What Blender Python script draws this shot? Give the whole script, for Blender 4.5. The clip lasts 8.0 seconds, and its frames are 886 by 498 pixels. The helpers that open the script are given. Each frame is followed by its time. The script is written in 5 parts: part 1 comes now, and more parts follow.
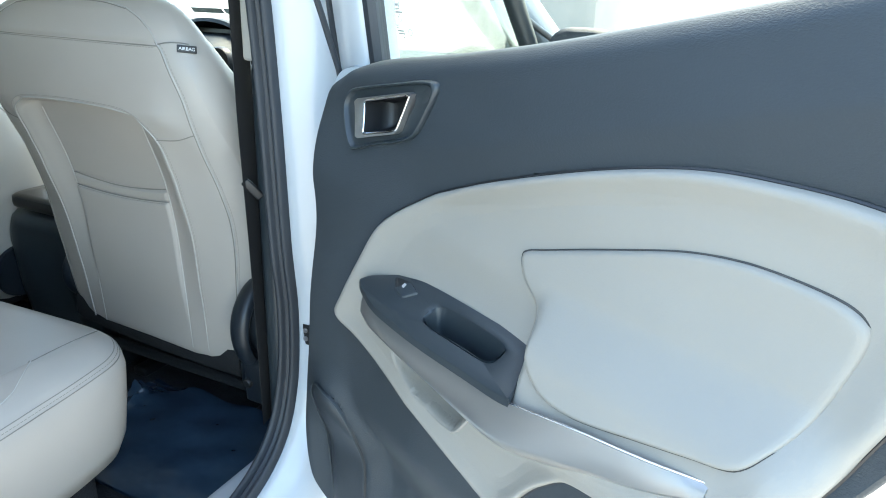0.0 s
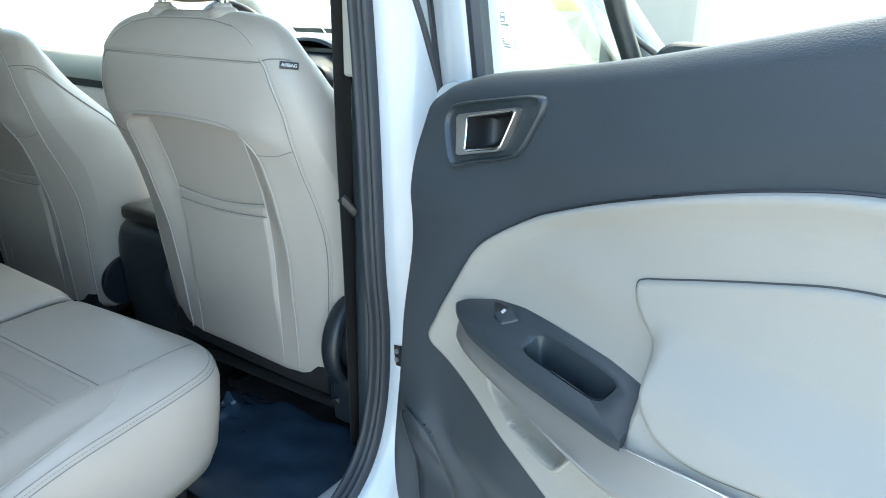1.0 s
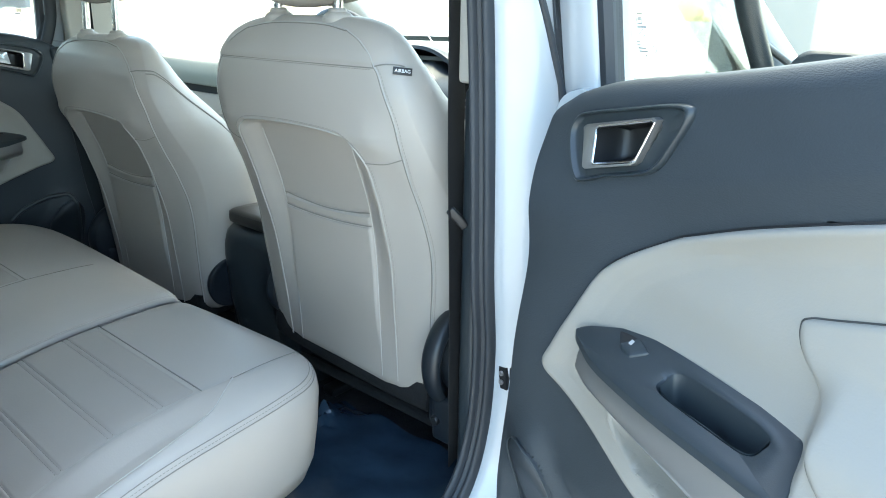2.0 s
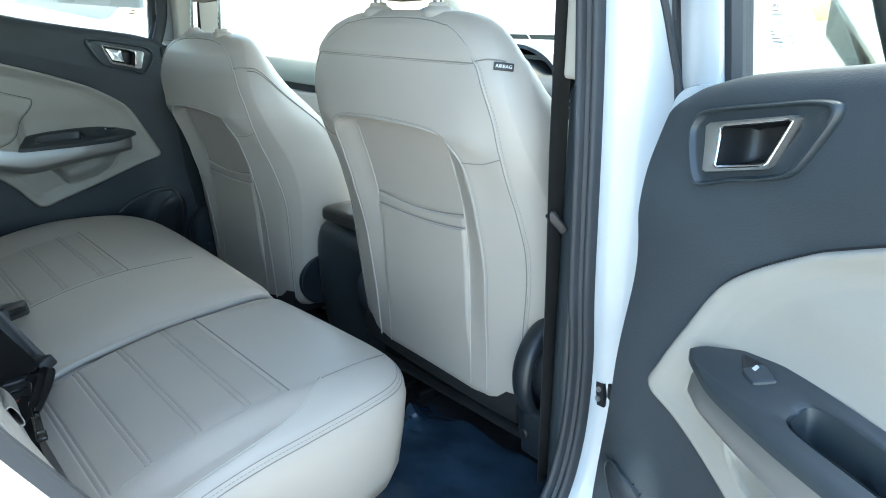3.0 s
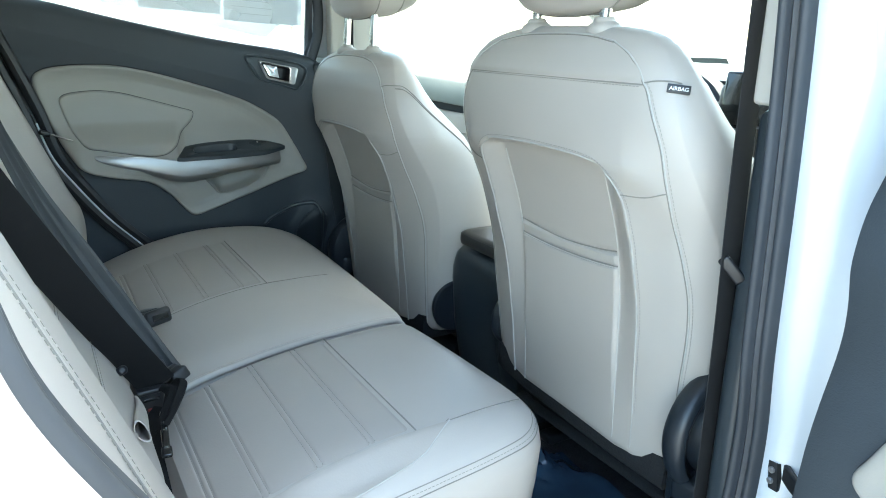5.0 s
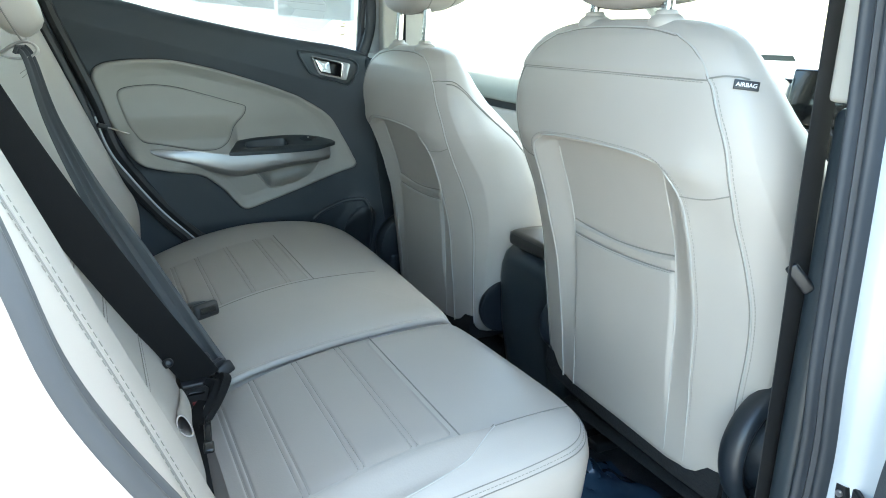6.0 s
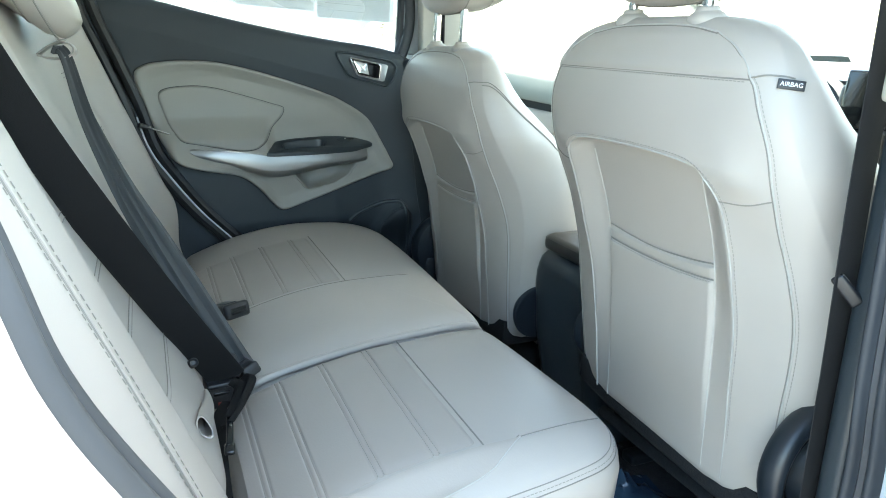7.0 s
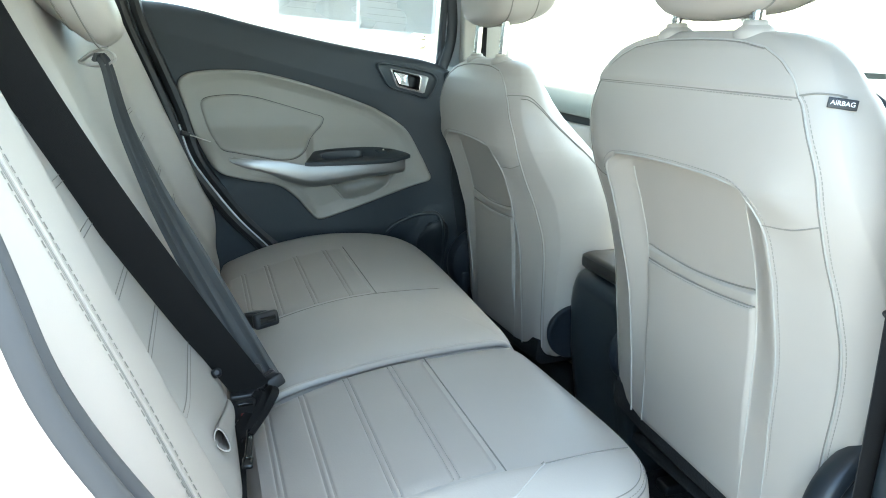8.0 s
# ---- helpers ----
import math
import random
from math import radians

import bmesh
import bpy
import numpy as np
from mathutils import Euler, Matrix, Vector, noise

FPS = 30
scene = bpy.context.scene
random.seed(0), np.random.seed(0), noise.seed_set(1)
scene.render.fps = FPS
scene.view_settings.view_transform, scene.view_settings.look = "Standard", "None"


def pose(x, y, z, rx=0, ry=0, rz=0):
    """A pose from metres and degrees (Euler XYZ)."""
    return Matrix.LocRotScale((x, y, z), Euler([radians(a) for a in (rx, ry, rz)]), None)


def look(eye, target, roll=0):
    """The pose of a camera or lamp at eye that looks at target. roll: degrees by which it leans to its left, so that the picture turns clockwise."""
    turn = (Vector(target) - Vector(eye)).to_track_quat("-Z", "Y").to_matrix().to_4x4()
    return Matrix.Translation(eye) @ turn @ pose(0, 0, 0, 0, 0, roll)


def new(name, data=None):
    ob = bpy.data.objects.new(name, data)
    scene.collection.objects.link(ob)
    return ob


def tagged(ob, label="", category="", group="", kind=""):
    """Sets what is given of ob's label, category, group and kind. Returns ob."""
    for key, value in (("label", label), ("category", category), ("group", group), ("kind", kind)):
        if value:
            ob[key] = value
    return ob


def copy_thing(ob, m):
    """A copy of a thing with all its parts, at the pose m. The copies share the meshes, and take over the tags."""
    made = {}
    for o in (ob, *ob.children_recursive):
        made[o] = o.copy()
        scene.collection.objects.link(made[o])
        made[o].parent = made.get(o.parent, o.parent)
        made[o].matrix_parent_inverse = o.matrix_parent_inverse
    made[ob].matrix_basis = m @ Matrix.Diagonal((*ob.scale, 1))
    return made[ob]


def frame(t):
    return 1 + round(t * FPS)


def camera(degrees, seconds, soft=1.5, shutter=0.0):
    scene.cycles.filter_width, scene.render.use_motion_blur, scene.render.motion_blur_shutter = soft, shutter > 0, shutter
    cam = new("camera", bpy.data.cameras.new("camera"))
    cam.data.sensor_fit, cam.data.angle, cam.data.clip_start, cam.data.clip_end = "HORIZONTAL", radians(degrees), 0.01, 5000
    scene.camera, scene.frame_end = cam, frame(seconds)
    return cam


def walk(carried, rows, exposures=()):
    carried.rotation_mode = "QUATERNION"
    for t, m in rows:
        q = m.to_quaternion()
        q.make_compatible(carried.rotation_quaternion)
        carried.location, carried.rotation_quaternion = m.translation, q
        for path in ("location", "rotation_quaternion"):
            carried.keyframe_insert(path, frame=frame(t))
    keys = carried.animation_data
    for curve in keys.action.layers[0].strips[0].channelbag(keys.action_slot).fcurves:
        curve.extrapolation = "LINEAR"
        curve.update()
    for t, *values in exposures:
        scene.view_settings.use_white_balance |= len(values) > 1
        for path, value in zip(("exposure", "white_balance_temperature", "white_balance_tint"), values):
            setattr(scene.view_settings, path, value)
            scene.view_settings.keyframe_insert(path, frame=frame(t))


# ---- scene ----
cam = camera(64.25, 8.0, soft=1.0)
ROWS = [
    (0.0, 1.3625, -0.9046, 1.1967, 69.763, -1.873, 26.395),
    (0.5, 1.3513, -0.8922, 1.1915, 70.416, -1.427, 29.782),
    (1.0, 1.3302, -0.8784, 1.1873, 71.062, -1.014, 33.480),
    (1.5, 1.3008, -0.8649, 1.1823, 71.554, -0.862, 37.414),
    (3.0, 1.2385, -0.8268, 1.1667, 71.750, -0.337, 48.494),
    (3.5, 1.2205, -0.8162, 1.1584, 72.142, 0.030, 52.409),
    (4.0, 1.1972, -0.8037, 1.1562, 72.647, 0.024, 55.457),
    (4.5, 1.1763, -0.7963, 1.1580, 73.171, -0.461, 57.675),
    (6.0, 1.1373, -0.7792, 1.1514, 73.131, -0.952, 63.823),
    (6.5, 1.1311, -0.7671, 1.1486, 73.106, -0.738, 65.878),
    (7.0, 1.1267, -0.7514, 1.1462, 73.319, -0.779, 67.471),
    (7.5, 1.1218, -0.7359, 1.1459, 73.674, -1.231, 69.089),
    (8.0, 1.1115, -0.7267, 1.1462, 74.170, -1.417, 71.238),
]
EXPOSURES = [(0.0, 3.33, 6780, -1), (4.0, 3.8, 6600, -3), (8.0, 4.06, 6960, -2)]
walk(cam, [(t, pose(x, y, z, rx, ry, rz)) for t, x, y, z, rx, ry, rz in ROWS], EXPOSURES)
import functools

# ---- light ----
world = bpy.data.worlds.new("sky")
scene.world = world
world.use_nodes = True
wn = world.node_tree
sky = wn.nodes.new("ShaderNodeTexSky")
sky.sky_type, sky.sun_disc = "NISHITA", False
sky.sun_elevation, sky.sun_rotation = radians(58), radians(0)
sky.air_density, sky.dust_density = 1.0, 2.0
wn.nodes["Background"].inputs["Strength"].default_value = 0.14
wn.links.new(sky.outputs[0], wn.nodes["Background"].inputs["Color"])
sun = new("sun", bpy.data.lights.new("sun", "SUN"))
sun.data.energy, sun.data.angle, sun.data.color = 1.25, radians(15), (1.0, 0.88, 0.74)
sun.matrix_world = look((0.0, 5.3, 8.48), (0, 0, 0))


# ---- materials ----
def material(name, colour, rough=0.5, metal=0.0, vary=0.08, vary_scale=6.0, grain=0.0, grain_scale=400.0, grain_depth=0.0004, stretch=(1, 1, 1), coat=0.0, soft_bump=0.0, spec=0.5):
    m = bpy.data.materials.new(name)
    m.use_nodes = True
    nt = m.node_tree
    p = nt.nodes["Principled BSDF"]
    p.inputs["Roughness"].default_value, p.inputs["Metallic"].default_value = rough, metal
    p.inputs["Coat Weight"].default_value, p.inputs["Specular IOR Level"].default_value = coat, spec
    tc = nt.nodes.new("ShaderNodeTexCoord")
    mp = nt.nodes.new("ShaderNodeMapping")
    mp.inputs["Scale"].default_value = stretch
    nt.links.new(tc.outputs["Object"], mp.inputs["Vector"])
    big = nt.nodes.new("ShaderNodeTexNoise")
    big.inputs["Scale"].default_value, big.inputs["Detail"].default_value = vary_scale, 6
    nt.links.new(mp.outputs[0], big.inputs["Vector"])
    ramp = nt.nodes.new("ShaderNodeValToRGB")
    e = ramp.color_ramp.elements
    e[0].position, e[1].position = 0.3, 0.72
    e[0].color = (*[c * (1 - vary) for c in colour], 1)
    e[1].color = (*[min(1, c * (1 + vary)) for c in colour], 1)
    nt.links.new(big.outputs["Fac"], ramp.inputs[0])
    nt.links.new(ramp.outputs[0], p.inputs["Base Color"])
    rr = nt.nodes.new("ShaderNodeMapRange")
    rr.inputs["To Min"].default_value, rr.inputs["To Max"].default_value = max(0, rough - 0.07), min(1, rough + 0.07)
    nt.links.new(big.outputs["Fac"], rr.inputs["Value"])
    nt.links.new(rr.outputs[0], p.inputs["Roughness"])
    last = None
    if soft_bump:
        wr = nt.nodes.new("ShaderNodeTexNoise")
        wr.inputs["Scale"].default_value, wr.inputs["Detail"].default_value = 14, 2
        nt.links.new(mp.outputs[0], wr.inputs["Vector"])
        b0 = nt.nodes.new("ShaderNodeBump")
        b0.inputs["Strength"].default_value, b0.inputs["Distance"].default_value = soft_bump, 0.01
        nt.links.new(wr.outputs["Fac"], b0.inputs["Height"])
        last = b0
    if grain:
        fine = nt.nodes.new("ShaderNodeTexNoise")
        fine.inputs["Scale"].default_value, fine.inputs["Detail"].default_value, fine.inputs["Roughness"].default_value = grain_scale, 2.0, 0.6
        nt.links.new(mp.outputs[0], fine.inputs["Vector"])
        b = nt.nodes.new("ShaderNodeBump")
        b.inputs["Strength"].default_value, b.inputs["Distance"].default_value = grain, grain_depth
        nt.links.new(fine.outputs["Fac"], b.inputs["Height"])
        if last:
            nt.links.new(last.outputs[0], b.inputs["Normal"])
        last = b
    if last:
        nt.links.new(last.outputs[0], p.inputs["Normal"])
    return m


LEATHER = material("stone_leather", (0.388, 0.360, 0.324), 0.42, vary=0.035, grain=0.22, grain_scale=520, soft_bump=0.03)
LEATHER_FLUTE = material("stone_perforated_leather", (0.352, 0.321, 0.286), 0.5, vary=0.04, grain=0.35, grain_scale=420, soft_bump=0.02)
PIPING = material("stone_piping", (0.43, 0.42, 0.39), 0.45, vary=0.05)
THREAD = material("stitch_thread", (0.27, 0.26, 0.24), 0.7, vary=0.1)
# darker than the leather: shade in seam folds put into colour; some stitching too
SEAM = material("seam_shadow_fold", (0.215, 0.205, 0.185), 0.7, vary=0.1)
TRIM_DARK = material("charcoal_grained_plastic", (0.029, 0.037, 0.044), 0.55, vary=0.10, grain=0.5, grain_scale=650, grain_depth=0.0009, stretch=(1, 0.6, 1.25), spec=0.4)
TRIM_SMOOTH = material("charcoal_smooth_plastic", (0.023, 0.031, 0.037), 0.38, vary=0.1, grain=0.2, grain_scale=700)
RECLINER_PLASTIC = material("dark_recliner_plastic", (0.013, 0.018, 0.024), 0.4, vary=0.1, grain=0.2, grain_scale=700)
TRIM_STONE = material("stone_soft_plastic", (0.262, 0.249, 0.222), 0.48, vary=0.03, grain=0.4, grain_scale=430)
BLACK = material("black_plastic", (0.012, 0.013, 0.015), 0.42, vary=0.15, grain=0.2, grain_scale=600)
BLACK_DEEP = material("black_felt", (0.008, 0.009, 0.011), 0.9, vary=0.3, vary_scale=40, grain=0.8, grain_scale=300, grain_depth=0.002)
GLOSS_BLACK = material("gloss_black", (0.008, 0.009, 0.010), 0.08, vary=0.1)
RUBBER = material("black_rubber", (0.028, 0.034, 0.042), 0.55, vary=0.2, vary_scale=20, grain=0.3, grain_scale=260, stretch=(1, 1, 0.3))
WEBBING = material("black_belt_webbing", (0.011, 0.011, 0.011), 0.85, vary=0.1, spec=0.15, grain=0.8, grain_scale=700, grain_depth=0.0006, stretch=(1, 1, 2.5))
WEBBING_BROWN = material("dark_belt_webbing", (0.018, 0.018, 0.019), 0.7, vary=0.1, spec=0.3, grain=0.6, grain_scale=700, grain_depth=0.0005)
WEBBING_GREY = material("grey_belt_webbing", (0.075, 0.078, 0.078), 0.8, vary=0.1, spec=0.2, grain=0.8, grain_scale=700, grain_depth=0.0006)
PAINT = material("white_car_paint", (0.50, 0.54, 0.575), 0.22, vary=0.015, coat=0.6)
CHROME = material("chrome", (0.86, 0.87, 0.88), 0.12, metal=1.0, vary=0.03)
POST_STEEL = material("polished_post_steel", (0.52, 0.52, 0.52), 0.2, metal=1.0, vary=0.05)
SATIN = material("satin_silver_plastic", (0.31, 0.308, 0.302), 0.36, metal=0.8, vary=0.03)
STEEL = material("bare_steel", (0.35, 0.35, 0.36), 0.4, metal=0.9, vary=0.2, vary_scale=30)
CARPET = material("black_carpet", (0.014, 0.016, 0.019), 0.95, vary=0.4, vary_scale=60, grain=1.0, grain_scale=220, grain_depth=0.003)
FILM = material("blue_protective_film", (0.026, 0.048, 0.075), 0.16, vary=0.3, vary_scale=9, soft_bump=0.6)
LID = material("taupe_lid_leather", (0.024, 0.023, 0.021), 0.4, vary=0.05, grain=0.3, grain_scale=500)
HEADLINER = material("grey_headliner", (0.74, 0.72, 0.67), 0.9, vary=0.05, grain=0.4, grain_scale=300)
PILLAR_STONE = material("stone_pillar_plastic", (0.46, 0.44, 0.395), 0.5, vary=0.04, grain=0.3, grain_scale=400)
PRINT = material("grey_print", (0.42, 0.41, 0.40), 0.7, vary=0.08)
WHITE_PRINT = material("white_print", (0.8, 0.8, 0.8), 0.6, vary=0.02)
RED = material("red_plastic", (0.16, 0.015, 0.014), 0.4, vary=0.1)
# windscreen sticker, and the far front door's charcoal trim with glare painted in
GREYGREEN = material("grey_green_sticker_and_glare", (0.195, 0.222, 0.212), 0.4, vary=0.06)
JOINT = material("dark_joint", (0.045, 0.044, 0.042), 0.7, vary=0.1)
GRILLE = material("perforated_black_grille", (0.015, 0.020, 0.025), 0.5, vary=0.1, grain=0.8, grain_scale=700, grain_depth=0.0003)
CONCRETE = material("worn_concrete", (0.42, 0.405, 0.375), 0.9, vary=0.12, vary_scale=0.8, grain=0.5, grain_scale=60, grain_depth=0.003)
STUCCO = material("cream_stucco", (0.40, 0.375, 0.33), 0.85, vary=0.06, vary_scale=1.5, grain=0.5, grain_scale=80, grain_depth=0.003)


def glass_material(name, tint):
    m = bpy.data.materials.new(name)
    m.use_nodes = True
    nt = m.node_tree
    out = nt.nodes["Material Output"]
    nt.nodes.remove(nt.nodes["Principled BSDF"])
    tr, gl, mix, lw, pw, sc = (nt.nodes.new("ShaderNode" + k) for k in ("BsdfTransparent", "BsdfGlossy", "MixShader", "LayerWeight", "Math", "Math"))
    tr.inputs["Color"].default_value = (*tint, 1)
    gl.inputs["Roughness"].default_value = 0.02
    lw.inputs["Blend"].default_value = 0.5
    pw.operation, pw.inputs[1].default_value = "POWER", 5.0
    sc.operation, sc.inputs[1].default_value, sc.inputs[2].default_value = "MULTIPLY_ADD", 0.95, 0.04
    nt.links.new(lw.outputs["Facing"], pw.inputs[0])
    nt.links.new(pw.outputs[0], sc.inputs[0])
    nt.links.new(sc.outputs[0], mix.inputs[0])
    nt.links.new(tr.outputs[0], mix.inputs[1])
    nt.links.new(gl.outputs[0], mix.inputs[2])
    nt.links.new(mix.outputs[0], out.inputs["Surface"])
    return m


def paper_material(name, colour):
    """Thin paper that lets daylight through."""
    m = material(name, colour, 0.8, vary=0.03)
    nt = m.node_tree
    tl, mix = nt.nodes.new("ShaderNodeBsdfTranslucent"), nt.nodes.new("ShaderNodeMixShader")
    tl.inputs["Color"].default_value = (*colour, 1)
    mix.inputs[0].default_value = 0.55
    nt.links.new(nt.nodes["Principled BSDF"].outputs[0], mix.inputs[1])
    nt.links.new(tl.outputs[0], mix.inputs[2])
    nt.links.new(mix.outputs[0], nt.nodes["Material Output"].inputs["Surface"])
    return m


TINTED = glass_material("tinted_glass", (0.16, 0.17, 0.17))
PAPER = paper_material("white_paper", (0.85, 0.85, 0.84))
PAPER_GREY = paper_material("grey_printed_paper", (0.70, 0.70, 0.70))
GLASS = glass_material("window_glass", (0.84, 0.865, 0.85))


# ---- building helpers ----
def part(name, data, mat, parent=None, label="", smooth=True, sharp=40, kind=""):
    """Links verts and faces (or a mesh) as one mesh object under a thing or a part."""
    if isinstance(data, tuple):
        me = bpy.data.meshes.new(name)
        me.from_pydata([tuple(v) for v in data[0]], [], data[1])
        bm = bmesh.new()
        bm.from_mesh(me)
        bmesh.ops.remove_doubles(bm, verts=bm.verts, dist=1e-6)
        bmesh.ops.recalc_face_normals(bm, faces=bm.faces)
        bm.to_mesh(me)
        bm.free()
    else:
        me = data
    me.materials.clear()
    me.materials.append(mat)
    if smooth:
        me.polygons.foreach_set("use_smooth", [True] * len(me.polygons))
        if sharp:
            me.set_sharp_from_angle(angle=radians(sharp))
    ob = new(name, me)
    ob.parent = parent
    return tagged(ob, label, "", "", kind)


def thing(name, label, category, group="", at=None, kind=""):
    ob = new(name)
    ob.empty_display_size = 0.05
    if at is not None:
        ob.matrix_world = at
    return tagged(ob, label, category, group, kind)


def joined(*pieces):
    verts, faces = [], []
    for v, f in pieces:
        k = len(verts)
        verts += list(v)
        faces += [tuple(i + k for i in q) for q in f]
    return verts, faces


def smooth_line(pts, per=10, closed=False):
    """A Catmull-Rom line through the points."""
    P = [Vector(p) for p in pts]
    n = len(P)
    out = []
    for i in range(n if closed else n - 1):
        a, b = P[i], P[(i + 1) % n]
        z = P[(i - 1) % n] if closed or i else a + (a - b)
        c = P[(i + 2) % n] if closed or i + 2 < n else b + (b - a)
        for k in range(per):
            t = k / per
            out.append(0.5 * ((2 * a) + (b - z) * t + (2 * z - 5 * a + 4 * b - c) * t * t + (3 * a - z - 3 * b + c) * t ** 3))
    if not closed:
        out.append(P[-1])
    return out


def even(line, step):
    """The line walked at even steps."""
    out, left = [line[0].copy()], step
    for a, b in zip(line, line[1:]):
        d = (b - a).length
        while d >= left and d > 0:
            a = a + (b - a) * (left / d)
            out.append(a.copy())
            d = (b - a).length
            left = step
        left -= d
    return out


def sm(a, b, x):
    t = min(1, max(0, (x - a) / (b - a)))
    return t * t * (3 - 2 * t)


def lerp_table(x, table):
    for (a, p), (b, q) in zip(table, table[1:]):
        if x <= b:
            t = min(1, max(0, (x - a) / (b - a)))
            return p + (q - p) * t
    return table[-1][1]


def curve_table(x, table):
    """As lerp_table, but a smooth curve through the knots."""
    x = min(table[-1][0], max(table[0][0], x))
    n = len(table)
    slope = [(table[min(n - 1, i + 1)][1] - table[max(0, i - 1)][1]) / (table[min(n - 1, i + 1)][0] - table[max(0, i - 1)][0]) for i in range(n)]
    i = max(k for k in range(n - 1) if table[k][0] <= x or k == 0)
    (a, p), (b, q) = table[i], table[i + 1]
    t, h = (x - a) / (b - a), b - a
    return p * (2 * t ** 3 - 3 * t * t + 1) + slope[i] * h * (t ** 3 - 2 * t * t + t) + q * (3 * t * t - 2 * t ** 3) + slope[i + 1] * h * (t ** 3 - t * t)


def glide_table(x, table):
    """As lerp_table, eased by averaging near by."""
    return sum(lerp_table(x + d, table) for d in (-0.03, -0.015, 0, 0.015, 0.03)) / 5


def sheet(fn, us, vs, wrap=False):
    verts = [fn(u, v) for v in vs for u in us]
    n = len(us)
    faces = []
    for j in range(len(vs) - 1):
        for i in range(n if wrap else n - 1):
            a, b = j * n + i, j * n + (i + 1) % n
            faces.append((a, b, b + n, a + n))
    return verts, faces


def rings(loops, cap_first=True, cap_last=True):
    """A skin over closed loops of equal count."""
    n = len(loops[0])
    verts = [v for l in loops for v in l]
    faces = []
    for j in range(len(loops) - 1):
        for i in range(n):
            a, b = j * n + i, j * n + (i + 1) % n
            faces.append((a, b, b + n, a + n))
    if cap_first:
        faces.append(tuple(range(n)))
    if cap_last:
        faces.append(tuple(range((len(loops) - 1) * n, len(loops) * n)))
    return verts, faces


def tube(line, r, sides=8, up=None):
    line = [Vector(p) for p in line]
    loops, side = [], None
    for i, p in enumerate(line):
        d = (line[min(i + 1, len(line) - 1)] - line[max(i - 1, 0)]).normalized()
        ref = side if side is not None else (Vector((0, 0, 1)) if abs(d.z) < 0.9 else Vector((1, 0, 0)))
        side = (ref - d * ref.dot(d)).normalized()
        other = d.cross(side)
        rr = r(i / (len(line) - 1)) if callable(r) else r
        loops.append([p + rr * (math.cos(a) * side + math.sin(a) * other) for a in (2 * math.pi * k / sides for k in range(sides))])
    return rings(loops)


def loop_tube(line, r, sides=8):
    v, f = tube([*line, line[0], line[1]], r, sides)
    return v, f


def ribbon(line, across, width, thick):
    """A flat band along the line; across(i) gives its width's direction."""
    line = [Vector(p) for p in line]
    loops = []
    for i, p in enumerate(line):
        d = (line[min(i + 1, len(line) - 1)] - line[max(i - 1, 0)]).normalized()
        s = Vector(across(i / (len(line) - 1)))
        s = (s - d * s.dot(d)).normalized()
        n = d.cross(s)
        h, e = (width(i / (len(line) - 1)) if callable(width) else width) / 2, thick / 2
        prof = [(-h, -e * 0.5), (-h + 0.002, -e), (0, -e), (h - 0.002, -e), (h, -e * 0.5), (h, e * 0.5), (h - 0.002, e), (0, e), (-h + 0.002, e), (-h, e * 0.5)]
        loops.append([p + s * a + n * b for a, b in prof])
    return rings(loops)


def pleated(line, across, width, folds, depth):
    """A soft band gathered lengthwise into folds."""
    line = [Vector(p) for p in line]
    loops = []
    for i, p in enumerate(line):
        t = i / (len(line) - 1)
        d = (line[min(i + 1, len(line) - 1)] - line[max(i - 1, 0)]).normalized()
        s = Vector(across(t))
        s = (s - d * s.dot(d)).normalized()
        n = d.cross(s)
        w, k = width(t), 8 * folds
        top = [(-w / 2 + w * j / k, depth * (0.5 - 0.5 * math.cos(2 * math.pi * folds * j / k)) * (1 + 0.3 * math.sin(7 * t + j))) for j in range(k + 1)]
        loops.append([p + s * a + n * (b + 0.0008) for a, b in top] + [p + s * a + n * (b - 0.0008) for a, b in reversed(top)])
    return rings(loops)


def dashes(line, length=0.0035, gap=0.0018, r=0.0005):
    """A row of short stitches along the line."""
    pts = even([Vector(p) for p in line], length + gap)
    out = []
    for a, b in zip(pts, pts[1:]):
        d = (b - a).normalized()
        s = d.cross(Vector((0.3, 0.2, 1))).normalized()
        n = d.cross(s)
        e = a + d * length
        v = [a + r * s, a + r * n, a - r * s, a - r * n, e + r * s, e + r * n, e - r * s, e - r * n]
        f = [(0, 1, 5, 4), (1, 2, 6, 5), (2, 3, 7, 6), (3, 0, 4, 7), (0, 3, 2, 1), (4, 5, 6, 7)]
        out.append((v, f))
    return joined(*out)


def pad(outline, centre, profile, place, base=None):
    """A cushion-like cap over a closed outline: profile gives (scale to the centre, height); place(a, b, h) the point."""
    c = Vector(centre)
    loops = []
    for s, h in profile:
        l = []
        for q in outline:
            p = c + (Vector(q) - c) * s
            l.append(place(p.x, p.y, h + (base(p.x, p.y) if base else 0)))
        loops.append(l)
    v, f = rings(loops, True, False)
    k = len(v)
    v.append(place(c.x, c.y, profile[-1][1] + (base(c.x, c.y) if base else 0)))
    n = len(outline)
    f += [(k - n + i, k - n + (i + 1) % n, k) for i in range(n)]
    return v, f


def bowl(outline, centre, profile, place, base):
    """A hollow under a closed outline, open at the top."""
    v, f = pad(outline, centre, profile, place, base)
    return v, [q for q in f if len(q) < 5]


